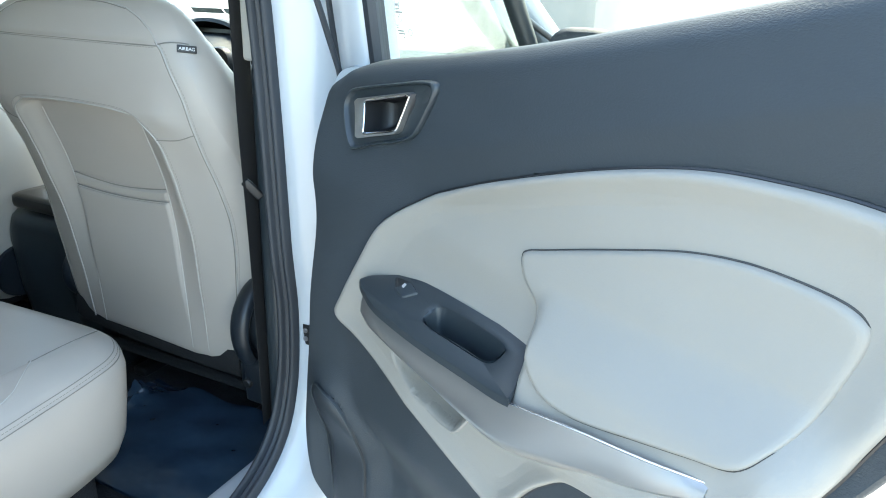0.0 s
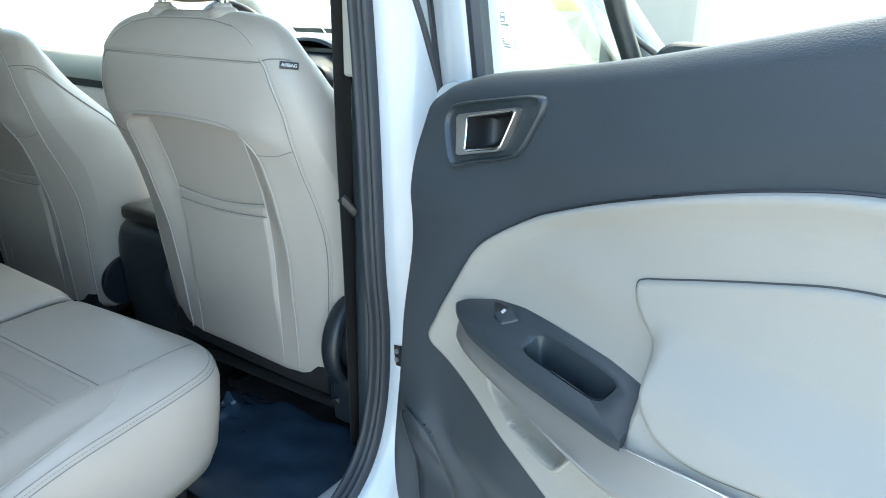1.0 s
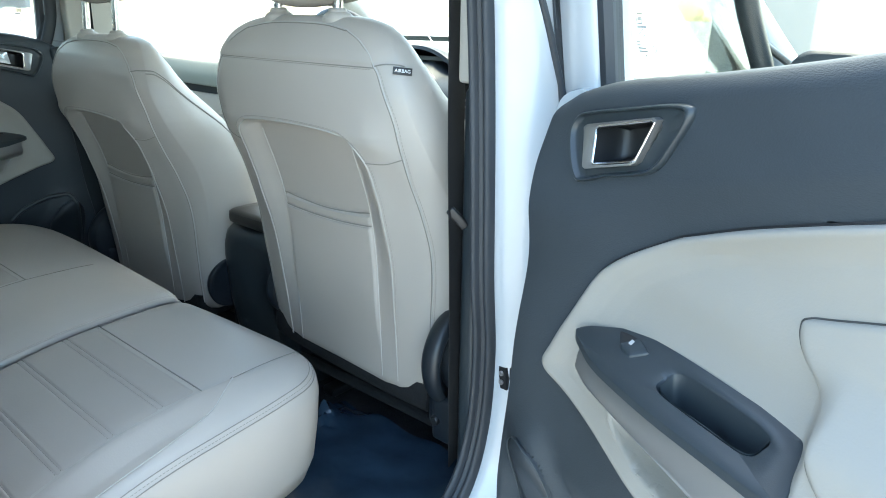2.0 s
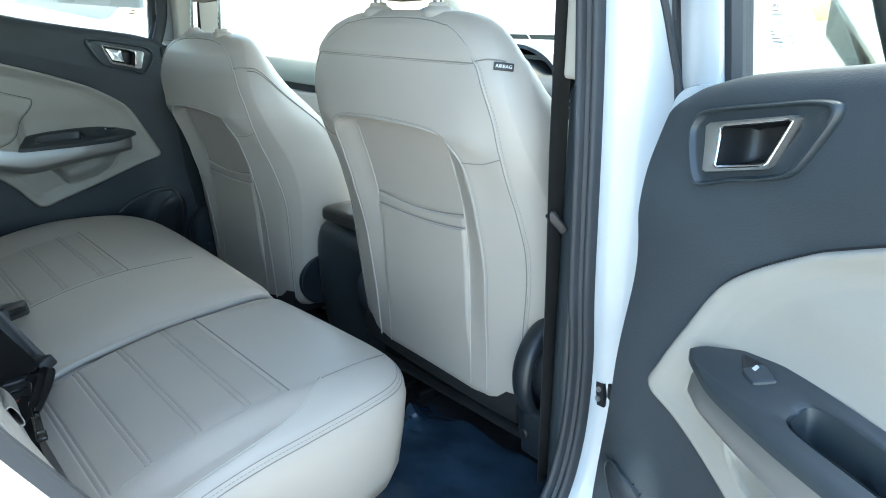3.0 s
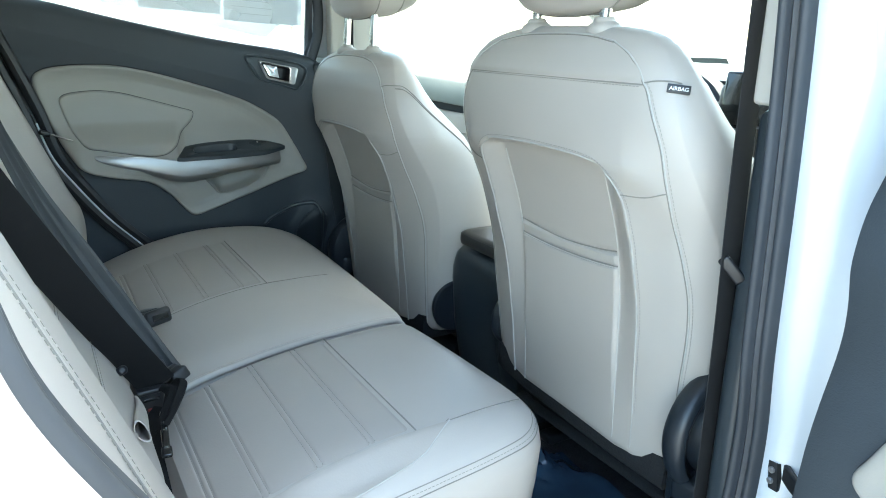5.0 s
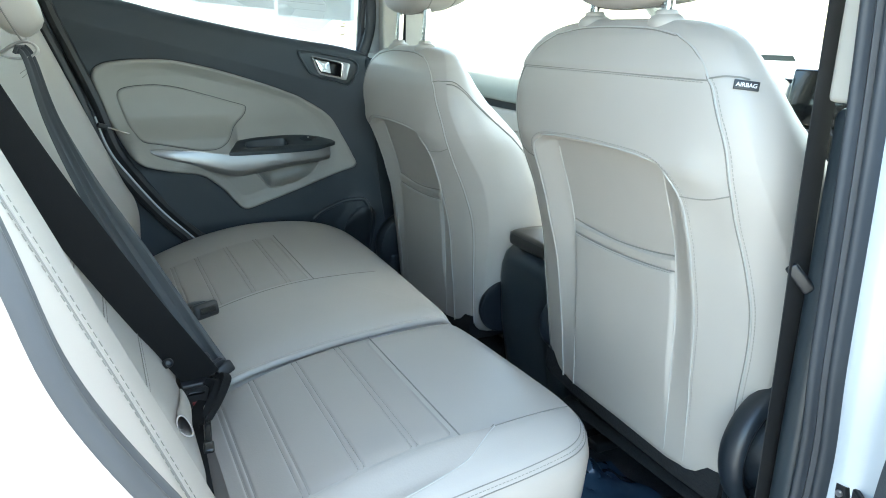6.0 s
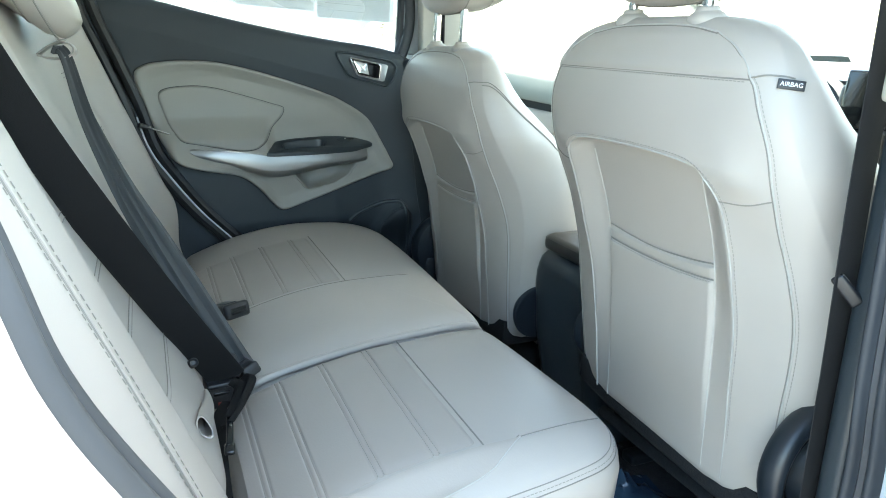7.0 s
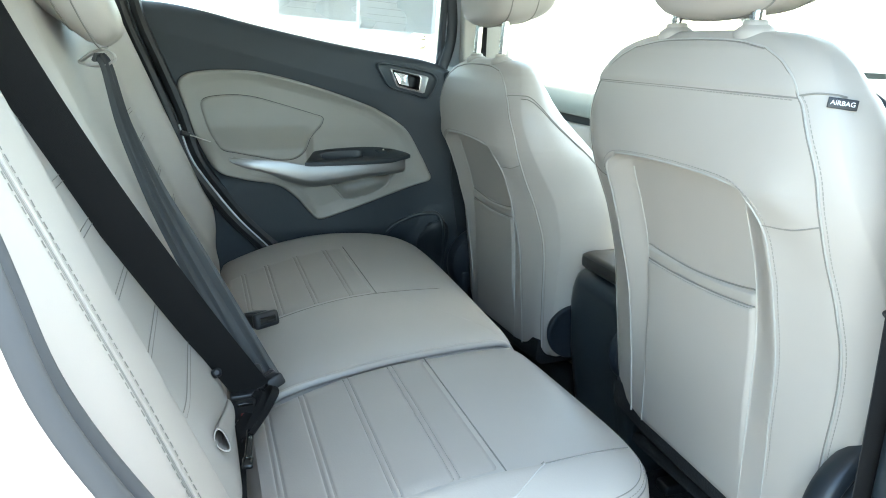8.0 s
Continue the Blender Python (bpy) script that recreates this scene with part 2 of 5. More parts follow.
def annulus(outer, inner, heights, place, base=None):
    """A band between two closed outlines of equal count: heights runs (share from outer to inner, height)."""
    loops = []
    for t, h in heights:
        l = []
        for o, i in zip(outer, inner):
            p = Vector(o) + (Vector(i) - Vector(o)) * t
            l.append(place(p.x, p.y, h + (base(p.x, p.y) if base else 0)))
        loops.append(l)
    n = len(outer)
    v, f = rings(loops, False, False)
    k = (len(loops) - 1) * n
    f += [(i, (i + 1) % n, k + (i + 1) % n, k + i) for i in range(n)]
    return v, f


def rounded(x0, x1, y0, y1, r, per=6):
    """A rounded rectangle's outline."""
    out = []
    for cx, cy, a in ((x1 - r, y1 - r, 0), (x0 + r, y1 - r, 90), (x0 + r, y0 + r, 180), (x1 - r, y0 + r, 270)):
        out += [(cx + r * math.cos(radians(a + 90 * k / per)), cy + r * math.sin(radians(a + 90 * k / per))) for k in range(per + 1)]
    return out


def fine(outline, step):
    """A closed outline with points at even steps."""
    P = [Vector(p) for p in outline]
    out = []
    for a, b in zip(P, P[1:] + P[:1]):
        n = max(1, round((b - a).length / step))
        out += [a + (b - a) * (k / n) for k in range(n)]
    return out


def block(x0, x1, y0, y1, z0, z1, r=0.006):
    """A box with rounded edges."""
    bm = bmesh.new()
    bmesh.ops.create_cube(bm, size=1, matrix=Matrix.Translation(((x0 + x1) / 2, (y0 + y1) / 2, (z0 + z1) / 2)) @ Matrix.Diagonal((x1 - x0, y1 - y0, z1 - z0, 1)))
    bmesh.ops.bevel(bm, geom=bm.edges[:], offset=r, segments=3, profile=0.5, affect="EDGES")
    v = [p.co.copy() for p in bm.verts]
    f = [tuple(q.index for q in p.verts) for p in bm.faces]
    bm.free()
    return v, f


def moved(data, m):
    return [m @ Vector(p) for p in data[0]], data[1]


def lathe(profile, m=None, n=32):
    """Turned about z: profile gives (radius, height)."""
    loops = [[Vector((r * math.cos(2 * math.pi * k / n), r * math.sin(2 * math.pi * k / n), z)) for k in range(n)] for r, z in profile]
    d = rings(loops)
    return moved(d, m) if m else d


# ---- ground and the lot ----
ground = part("ground", sheet(lambda x, y: Vector((x, y, 0)), [-400 + 40 * i for i in range(21)], [-400 + 40 * i for i in range(21)]), CONCRETE, kind="structure")
tagged(ground, "worn grey concrete of the open car lot", "ground", kind="structure")
hut = thing("building", "small cream stucco building beyond the parked car", "building")
part("wall", block(-4.1, -2.3, 13.0, 16.0, 0, 3.4, 0.03), STUCCO, hut)
part("roof", block(-4.2, -2.2, 12.9, 16.1, 3.4, 3.55, 0.02), STUCCO, hut)

# ---- car body ----
XD, HX, OPEN = 0.68, 0.842, 65.3
car_body = tagged(thing("car_body", "white painted body of a small crossover car, one rear door open", "car body"))
APERTURE = [(-0.215, 1.52), (-0.17, 1.40), (-0.146, 1.19), (-0.134, 1.03), (-0.125, 0.84), (-0.115, 0.72), (-0.125, 0.60), (-0.165, 0.51), (-0.25, 0.455), (-0.38, 0.435), (-0.47, 0.45), (-0.56, 0.52), (-0.66, 0.68), (-0.75, 0.83), (-0.81, 0.945), (-0.835, 1.04), (-0.875, 1.22), (-0.88, 1.40), (-0.84, 1.50)]


def along_aperture(profile, side, closed=True):
    """Sweeps (x, outward offset) along the rear door opening."""
    line = smooth_line([(y + (0.058 * sm(1.02, 1.10, z) if side < 0 and y > -0.3 else 0), z) for y, z in APERTURE], 8)
    loops = []
    for i, p in enumerate(line):
        d = (line[min(i + 1, len(line) - 1)] - line[max(i - 1, 0)]).normalized()
        n = Vector((-d.y, d.x))
        loops.append([Vector((side * x, p.x + n.x * o, p.y + n.y * o)) for x, o in profile])
    if closed:
        return rings(loops)
    n = len(profile)
    v = [q for l in loops for q in l]
    f = [(j * n + i, j * n + i + 1, (j + 1) * n + i + 1, (j + 1) * n + i) for j in range(len(loops) - 1) for i in range(n - 1)]
    return v, f


JAMB = smooth_line([(0.734, 0.002), (0.746, -0.001), (0.762, 0.004), (0.785, 0.018), (0.80, 0.035), (0.812, 0.06), (0.82, 0.095), (0.822, 0.16)], 4)
SEAL = smooth_line([(0.701, 0.012), (0.701, -0.002), (0.7066, -0.01), (0.7121, -0.008), (0.7156, -0.002), (0.7198, -0.007), (0.7247, -0.004), (0.7282, -0.01), (0.7337, -0.012), (0.7386, -0.006), (0.74, 0.008), (0.7191, 0.02)], 3, True)
for side in (1, -1):
    part("door_jamb", along_aperture([*JAMB, *[p + Vector((-0.01, 0.012)) for p in reversed(JAMB)]], side), PAINT, car_body, "white painted door jamb")
    part("door_seal", along_aperture(SEAL, side), RUBBER, car_body, "ribbed black rubber door seal")
part("pillar_edge_seal", tube(smooth_line([(0.80, -0.30, 1.46), (0.815, -0.225, 1.30), (0.826, -0.171, 1.19), (0.827, -0.143, 1.135), (0.828, -0.116, 1.078), (0.828, -0.10, 1.03)], 6), 0.004, 8), RUBBER, car_body, "black pillar edge seal")
# sills, pillars and outer skin
for side in (1, -1):
    s = side
    part("sill", joined(block(min(s * 0.62, s * 0.80), max(s * 0.62, s * 0.80), -0.60, 0.9, 0.30, 0.415, 0.02)), PAINT, car_body)
    part("front_skin", block(min(s * 0.80, s * 0.86), max(s * 0.80, s * 0.86), 0.06, 1.15, 0.35, 1.02, 0.02), PAINT, car_body)
    part("rear_skin", block(min(s * 0.66, s * 0.86), max(s * 0.66, s * 0.86), -1.75, -0.98, 0.55, 1.10, 0.03), PAINT, car_body)
roof_fn = lambda x, y: Vector((x, y, 1.585 - 0.10 * (x / 0.62) ** 2 - 0.05 * ((y + 0.35) / 0.95) ** 2))
roof_xs, roof_ys = [-0.62 + 1.24 * i / 16 for i in range(17)], [-1.30 + 1.85 * i / 16 for i in range(17)]
part("roof", joined(sheet(roof_fn, roof_xs, roof_ys), sheet(lambda x, y: roof_fn(x, y) + Vector((0, 0, 0.04)), roof_xs, roof_ys)), PAINT, car_body)
headliner = tagged(part("headliner", sheet(lambda x, y: roof_fn(x, y) - Vector((0, 0, 0.012)), roof_xs, roof_ys), HEADLINER), "grey felt headliner under the roof", "headliner", kind="structure")
part("bonnet", sheet(lambda x, y: Vector((x, y, 1.0 - 0.16 * ((y - 1.2) / 0.9) ** 2 - 0.06 * (x / 0.75) ** 2)), [-0.75 + 1.5 * i / 10 for i in range(11)], [1.2 + 0.1 * i for i in range(10)]), PAINT, car_body)
for s in (1, -1):
    part("cant_rail", block(min(s * 0.60, s * 0.745), max(s * 0.60, s * 0.745), -1.30, 0.50, 1.497, 1.60, 0.02), PAINT, car_body)
part("tailgate", block(-0.66, 0.66, -1.60, -1.52, 0.45, 1.02, 0.03), PAINT, car_body)

# floor
floor = tagged(part("floor", block(-0.64, 0.64, -0.62, 1.1, 0.335, 0.375, 0.01), CARPET), "black carpet of the rear footwell floor", "floor", kind="structure")
firewall = tagged(part("wall_front", block(-0.70, 0.70, 1.1, 1.16, 0.33, 0.98, 0.02), BLACK_DEEP), "dark bulkhead ahead of the dashboard", "wall", kind="structure")
luggage_floor = tagged(part("luggage_floor", block(-0.62, 0.62, -1.55, -0.60, 0.36, 0.42, 0.01), CARPET), "black carpet behind the rear seats", "floor", kind="structure")


def mat_fn(x, y):
    return Vector((x, y, 0.388 + 0.03 * math.exp(-((x - 0.262) ** 2 + (y + 0.045) ** 2) / 0.0012) * (0.6 + noise.noise((x * 60, y * 60, 7))) + 0.006 * noise.noise((x * 14, y * 14, 0)) + 0.010 * noise.noise((x * 5, y * 5, 3)) + 0.006 * sm(0.0, 0.03, y) * math.sin(x * 40)))


MX, MY = [0.24 + 0.37 * i / 40 for i in range(41)], [-0.26 + 0.29 * i / 40 for i in range(41)]
floor_mat = thing("floor_mat", "dark floor mat under creased blue protective film", "floor mat")
part("film", joined(sheet(mat_fn, MX, MY), sheet(lambda x, y: mat_fn(x, y) - Vector((0, 0, 0.006)), MX, MY)), FILM, floor_mat, "creased blue plastic film")

# pillars inside
for side in (1, -1):
    s = side
    low = [block(min(s * 0.668, s * 0.70), max(s * 0.668, s * 0.70), -0.115, 0.08, 0.38, 1.09, 0.012)]
    high = [block(min(s * 0.665, s * 0.704), max(s * 0.665, s * 0.704), -0.122 if s > 0 else -0.066, 0.06, 1.094, 1.56, 0.006)]
    pillar = tagged(thing("pillar_trim", "centre pillar trim, charcoal below and pale stone above", "pillar trim"))
    part("lower_trim", joined(*low), TRIM_SMOOTH, pillar, "charcoal lower trim")
    part("upper_trim", joined(*high), PILLAR_STONE, pillar, "pale stone upper trim")
    part("pillar_core", block(min(s * 0.70, s * 0.79), max(s * 0.70, s * 0.79), -0.09 if s > 0 else -0.045, 0.08, 0.38, 1.5, 0.01), PAINT, car_body)

# far quarter trim behind the rear door
quarter = tagged(thing("quarter_trim", "charcoal quarter trim behind the closed rear door", "quarter trim"))
QUARTER = [(-0.872, 1.30), (-0.852, 1.20), (-0.812, 1.08), (-0.768, 0.96), (-0.69, 0.82), (-0.60, 0.68), (-0.515, 0.54), (-0.45, 0.45), (-0.47, 0.42), (-1.50, 0.42), (-1.50, 1.56), (-0.905, 1.56)]
part("quarter_panel", rings([[Vector((x, y, z)) for y, z in QUARTER] for x in (-0.80, -0.672)]), TRIM_DARK, quarter)
part("quarter_panel", block(0.64, 0.70, -1.50, -0.90, 0.42, 1.56, 0.02), TRIM_DARK, quarter)

# ---- doors ----
DOOR_EDGE = smooth_line([(0.125, 0.45), (0.094, 0.493), (0.077, 0.534), (0.070, 0.597), (0.075, 0.656), (0.081, 0.696), (0.087, 0.733), (0.092, 0.778), (0.098, 0.854), (0.104, 0.935), (0.096, 0.99), (0.084, 1.04), (0.088, 1.083), (0.118, 1.104), (0.165, 1.1175), (0.21, 1.1255), (0.29, 1.1365), (0.40, 1.1545), (0.51, 1.176), (0.61, 1.1975), (0.70, 1.219), (0.78, 1.233), (0.855, 1.235), (0.862, 1.21), (0.828, 1.13), (0.757, 0.933), (0.674, 0.80), (0.587, 0.65), (0.50, 0.50), (0.44, 0.44), (0.30, 0.42), (0.14, 0.42)], 6, True)
SHELL_EDGE = [Vector((p.x - 0.055 * sm(0.25, 0.10, p.x), p.y - 0.010 * sm(1.0, 1.1, p.y) * sm(0.10, 0.16, p.x))) for p in DOOR_EDGE]
STONE_EDGE = smooth_line([(0.157, 0.814), (0.166, 0.845), (0.187, 0.889), (0.212, 0.935), (0.242, 0.963), (0.29, 0.992), (0.32, 1.005), (0.382, 1.028), (0.478, 1.058), (0.546, 1.0755), (0.60, 1.085), (0.65, 1.087), (0.70, 1.085), (0.748, 1.076), (0.769, 1.052), (0.757, 0.99), (0.738, 0.938), (0.719, 0.893), (0.69, 0.853), (0.63, 0.832), (0.555, 0.814), (0.507, 0.778), (0.478, 0.742), (0.452, 0.721), (0.40, 0.734), (0.31, 0.763), (0.20, 0.798)], 6, True)
INSERT_EDGE = smooth_line([(0.431, 0.970), (0.438, 0.953), (0.464, 0.926), (0.477, 0.907), (0.491, 0.890), (0.514, 0.8785), (0.55, 0.8775), (0.60, 0.8865), (0.645, 0.8955), (0.676, 0.9025), (0.692, 0.9195), (0.705, 0.942), (0.718, 0.985), (0.7215, 1.006), (0.716, 1.0165), (0.70, 1.0235), (0.668, 1.0275), (0.632, 1.028), (0.59, 1.022), (0.54, 1.008), (0.50, 0.996), (0.455, 0.982), (0.437, 0.9765)], 6, True)
BEZEL = smooth_line([(0.134, 1.068), (0.143, 1.083), (0.165, 1.090), (0.22, 1.100), (0.278, 1.109), (0.292, 1.102), (0.28, 1.075), (0.265, 1.052), (0.245, 1.042), (0.20, 1.031), (0.172, 1.022), (0.160, 1.026), (0.144, 1.046)], 6, True)
SPEAKER = smooth_line([(0.128, 0.706), (0.152, 0.701), (0.170, 0.687), (0.189, 0.654), (0.192, 0.619), (0.193, 0.574), (0.1915, 0.53), (0.186, 0.46), (0.136, 0.45), (0.122, 0.50), (0.115, 0.545), (0.108, 0.598), (0.1035, 0.6527), (0.112, 0.690)], 6, True)
POCKET = [Vector(p) for p in smooth_line([(0.264, 0.845), (0.271, 0.815), (0.283, 0.799), (0.31, 0.785), (0.35, 0.774), (0.378, 0.771), (0.391, 0.7755), (0.406, 0.795), (0.425, 0.820), (0.43, 0.84)], 6, True)]
DOOR_TOP = [(0.10, 1.095), (0.118, 1.104), (0.165, 1.1175), (0.21, 1.1255), (0.29, 1.1365), (0.40, 1.1545), (0.51, 1.176), (0.61, 1.1975), (0.70, 1.219), (0.78, 1.233)]


def upper_roll(u, v):
    """The trim leans away above its crease and rolls over at the sill."""
    over = max(0, v - (0.9686 + 0.253 * u)) * sm(0.15, 0.35, u)
    return -0.16 * over - 0.12 * max(0, min(0.06, 0.9686 + 0.253 * u - v)) * sm(0.94, 1.0, v) * sm(0.15, 0.35, u) - 0.014 * max(0, 1 - (lerp_table(u, DOOR_TOP) - v) / 0.022) ** 2


def door_base(u, v):
    return 0.034 * sm(0.30, 0.09, u) * sm(1.09, 0.97, v) + (0.008 + 0.026 * sm(0.16, 0.32, u)) * sm(0.93, 0.80, v) + upper_roll(u, v) - 0.03 * sm(0.70, 0.60, v) * sm(0.075, 0.12, u) + 0.020 * sm(0.230, 0.190, u + 0.045 * sm(0.63, 0.71, v)) * sm(0.75, 0.68, v) * sm(0.085, 0.145, u)


def inside_by(u, v, outline):
    """How deep a point lies inside a closed outline, 0 outside."""
    inside, best = False, 1.0
    for a, b in zip(outline, outline[1:] + outline[:1]):
        if (a.y > v) != (b.y > v) and u < a.x + (v - a.y) * (b.x - a.x) / (b.y - a.y):
            inside = not inside
        best = min(best, math.hypot(u - a.x, v - a.y))
    return best if inside else 0.0


@functools.lru_cache(maxsize=None)
def stone_base(u, v):
    """The stone panel swells into the armrest and dips into the pull pocket."""
    swell = 0.033 * sm(0.958, 0.900, v) * sm(0.80, 0.85, v) * sm(0.455, 0.485, u) * sm(0.745, 0.69, u)
    dip = 0.012 * sm(0.006, 0.016, inside_by(u, v, INSERT_EDGE)) if 0.43 < u < 0.73 and v > 0.87 else 0.0
    if 0.25 < u < 0.44 and 0.77 < v < 0.85:
        d = inside_by(u, v, POCKET)
        dip = 0.060 * sm(0.002, 0.010, d)
    return door_base(u, v) + swell - dip


@functools.lru_cache(maxsize=None)
def within_stone(u, v):
    """1 well inside the stone panel's outline, easing to 0 at its edge."""
    return sm(0.004, 0.02, inside_by(u, v, STONE_EDGE))


@functools.lru_cache(maxsize=None)
def cut_away(u, v):
    """1 under the handle and the loudspeaker, where the trim is cut away."""
    if u < 0.20 and v < 0.72:
        return sm(0.003, 0.012, inside_by(u, v, SPEAKER))
    return sm(0.006, 0.015, inside_by(u, v, BEZEL)) if 0.12 < u < 0.30 and v > 1.0 else 0.0


def bar_top(u):
    return curve_table(u, [(0.21, 0.875), (0.24, 0.8705), (0.27, 0.8655), (0.30, 0.8645), (0.37, 0.8635), (0.43, 0.8635), (0.478, 0.864), (0.51, 0.869), (0.55, 0.8755), (0.60, 0.881), (0.635, 0.884), (0.665, 0.886)])


def bar_low(u):
    return curve_table(u, [(0.21, 0.858), (0.22, 0.844), (0.232, 0.837), (0.28, 0.832), (0.33, 0.8275), (0.375, 0.8215), (0.42, 0.8135), (0.46, 0.809), (0.485, 0.811), (0.524, 0.8225), (0.572, 0.838), (0.628, 0.855), (0.655, 0.866), (0.665, 0.875)])


def bar_out(u):
    return curve_table(u, [(0.21, 0.040), (0.235, 0.0475), (0.26, 0.054), (0.34, 0.062), (0.42, 0.064), (0.50, 0.065), (0.56, 0.063), (0.62, 0.058), (0.665, 0.048)])


def rear_door(side):
    near = side > 0
    label = "white rear door standing open, charcoal and stone trim" if near else "closed rear door with charcoal and stone trim"
    at = Matrix.Translation((side * HX, 0, 0)) @ (pose(0, 0, 0, 0, 0, OPEN) if near else Matrix.Identity(4))
    door = thing("rear_door", label, "car door", "rear doors", at)

    def place(u, v, w):
        return Vector((side * (XD - w - HX), -u, v))

    part("door_shell", pad(SHELL_EDGE, (0.38, 0.85), [(0.97, -0.165), (0.995, -0.16), (1.0, -0.15), (1.0, -0.035), (0.992, -0.028), (0.5, -0.028), (0.2, -0.028)], place, lambda u, v: -0.02 * sm(0.9, 1.2, v)), PAINT, door, "white painted door shell")
    edge = [(0.99, -0.028), (1.0, -0.02), (0.999, -0.008), (0.993, -0.002), (0.985, 0.0)] + [(0.985 - 0.985 * k / 90, 0.0) for k in range(1, 88)]
    part("trim_panel", bowl(fine(DOOR_EDGE, 0.008), (0.38, 0.85), edge, place, lambda u, v: door_base(u, v) - 0.045 * within_stone(u, v) - 0.036 * cut_away(u, v)), TRIM_DARK, door, "charcoal grained trim panel")
    # stone panel
    prof = [(1.0, -0.014), (1.0, -0.001), (0.997, 0.0035), (0.99, 0.0072), (0.98, 0.0092), (0.965, 0.010), (0.945, 0.0093), (0.915, 0.0073), (0.875, 0.005), (0.83, 0.0037), (0.80, 0.003), (0.01, 0.003)]
    prof = prof[:5] + [(x, lerp_table(x, prof[::-1])) for x in (0.98 - 0.0085 * k for k in range(115))]
    part("stone_panel", bowl(fine(STONE_EDGE, 0.005), (0.45, 0.90), prof, place, stone_base), TRIM_STONE, door, "pale stone padded panel", sharp=60)
    part("panel_joint", loop_tube([place(p.x, p.y, door_base(p.x, p.y) + 0.0005) for p in STONE_EDGE], 0.0018, 6), BLACK, door)
    prof = [(1.0, -0.016), (1.0, 0.002), (0.994, 0.0048), (0.984, 0.0066), (0.968, 0.0078), (0.94, 0.0084)] + [(0.94 - 0.94 * k / 60, 0.0084) for k in range(1, 58)]
    ins = part("elbow_pad", bowl(fine(INSERT_EDGE, 0.005), (0.58, 0.95), prof, place, lambda u, v: stone_base(u, v) + 0.012 * sm(0.006, 0.016, inside_by(u, v, INSERT_EDGE))), TRIM_STONE, door, "stone leather elbow pad", sharp=60)
    part("pad_groove", loop_tube([place(p.x, p.y, stone_base(p.x, p.y) + 0.0032) for p in INSERT_EDGE], 0.0011, 6), JOINT, ins)
    # armrest bar
    us = [0.230 + (0.664 - 0.230) * k / 60 for k in range(61)]
    loops = []
    for u in us:
        t, b, o = bar_top(u), bar_low(u), bar_out(u)
        h, d = t - b, door_base(u, b) - 0.004
        loops.append([place(u, b + 0.003, d), place(u, b + 0.003, o - 0.014), place(u, t - 0.004, o - 0.010), place(u, t - 0.0002, o - 0.006), place(u, t - 0.0012, o - 0.0035), place(u, t - 0.30 * h, o + 0.0002), place(u, t - 0.66 * h, o + 0.002), place(u, t - 0.73 * h, o + 0.0014), place(u, b + 0.08 * h, o - 0.0055), place(u, b, o - 0.010), place(u, b, d)])
    bar = part("armrest_bar", rings(loops), SATIN, door, "satin silver armrest bar", sharp=35)
    # switch panel: a shelf with a grip cup
    def shelf(u, k, h):
        inner = 0.0056 + 0.008 * sm(0.27, 0.205, u)
        w = inner + (bar_out(u) - inner) * k
        v = (0.817 + 0.464 * u - 0.674 * u * u) * (1 - k) + (bar_top(u) + 0.002) * k
        return place(u, v + h, w)
    outer = fine([Vector(p) for p in smooth_line([(0.2135, 0.80), (0.221, 0.44), (0.245, 0.14), (0.268, 0.03), (0.298, 0.035), (0.38, 0.06), (0.445, 0.03), (0.461, 0.06), (0.4685, 0.20), (0.478, 0.60), (0.4872, 0.96), (0.484, 1.0), (0.44, 1.0), (0.386, 1.0), (0.30, 1.0), (0.24, 1.0), (0.223, 0.99), (0.2155, 0.93)], 8, True)], 0.004)
    inner = []
    oval = lambda du, dk, n=64: [Vector((0.392 + du * math.copysign(abs(math.cos(a)) ** 0.42, math.cos(a)), 0.485 + dk * math.copysign(abs(math.sin(a)) ** 0.42, math.sin(a)))) for a in (2 * math.pi * j / n for j in range(n))]
    hole = oval(0.051, 0.215, 900)
    cx, cy = 0.392, 0.485
    for p in outer:
        a = math.atan2((p.y - cy) * 0.12, p.x - cx)
        best = min(hole, key=lambda q: abs(math.atan2(math.sin(math.atan2((q.y - cy) * 0.12, q.x - cx) - a), math.cos(math.atan2((q.y - cy) * 0.12, q.x - cx) - a))))
        inner.append(best)
    sw = part("switch_panel", annulus(outer, inner, [(0.0, -0.004), (0.0, 0.0025), (0.012, 0.0036), (0.04, 0.0042), (0.5, 0.0045), (0.90, 0.0043), (0.96, 0.003), (1.0, -0.006)], shelf), TRIM_SMOOTH, door, "charcoal switch panel")
    cup_out, cup_in = oval(0.0515, 0.217), oval(0.045, 0.18)
    part("grip_cup", joined(annulus(cup_out, cup_in, [(0, 0.004), (0.25, -0.001), (0.6, -0.014), (1.0, -0.026)], shelf), ([shelf(p[0], p[1], -0.026) for p in cup_in], [tuple(range(len(cup_in)))])), TRIM_SMOOTH, sw)
    well = [Vector(p) for p in smooth_line([(0.257, 0.25), (0.262, 0.20), (0.283, 0.20), (0.285, 0.26), (0.277, 0.46), (0.273, 0.48)], 4, True)]
    swl = part("switch_well", pad(well, (0.272, 0.33), [(1.04, 0.003), (1.0, 0.0053), (0.9, 0.0049), (0.3, 0.0049)], shelf), BLACK, sw)
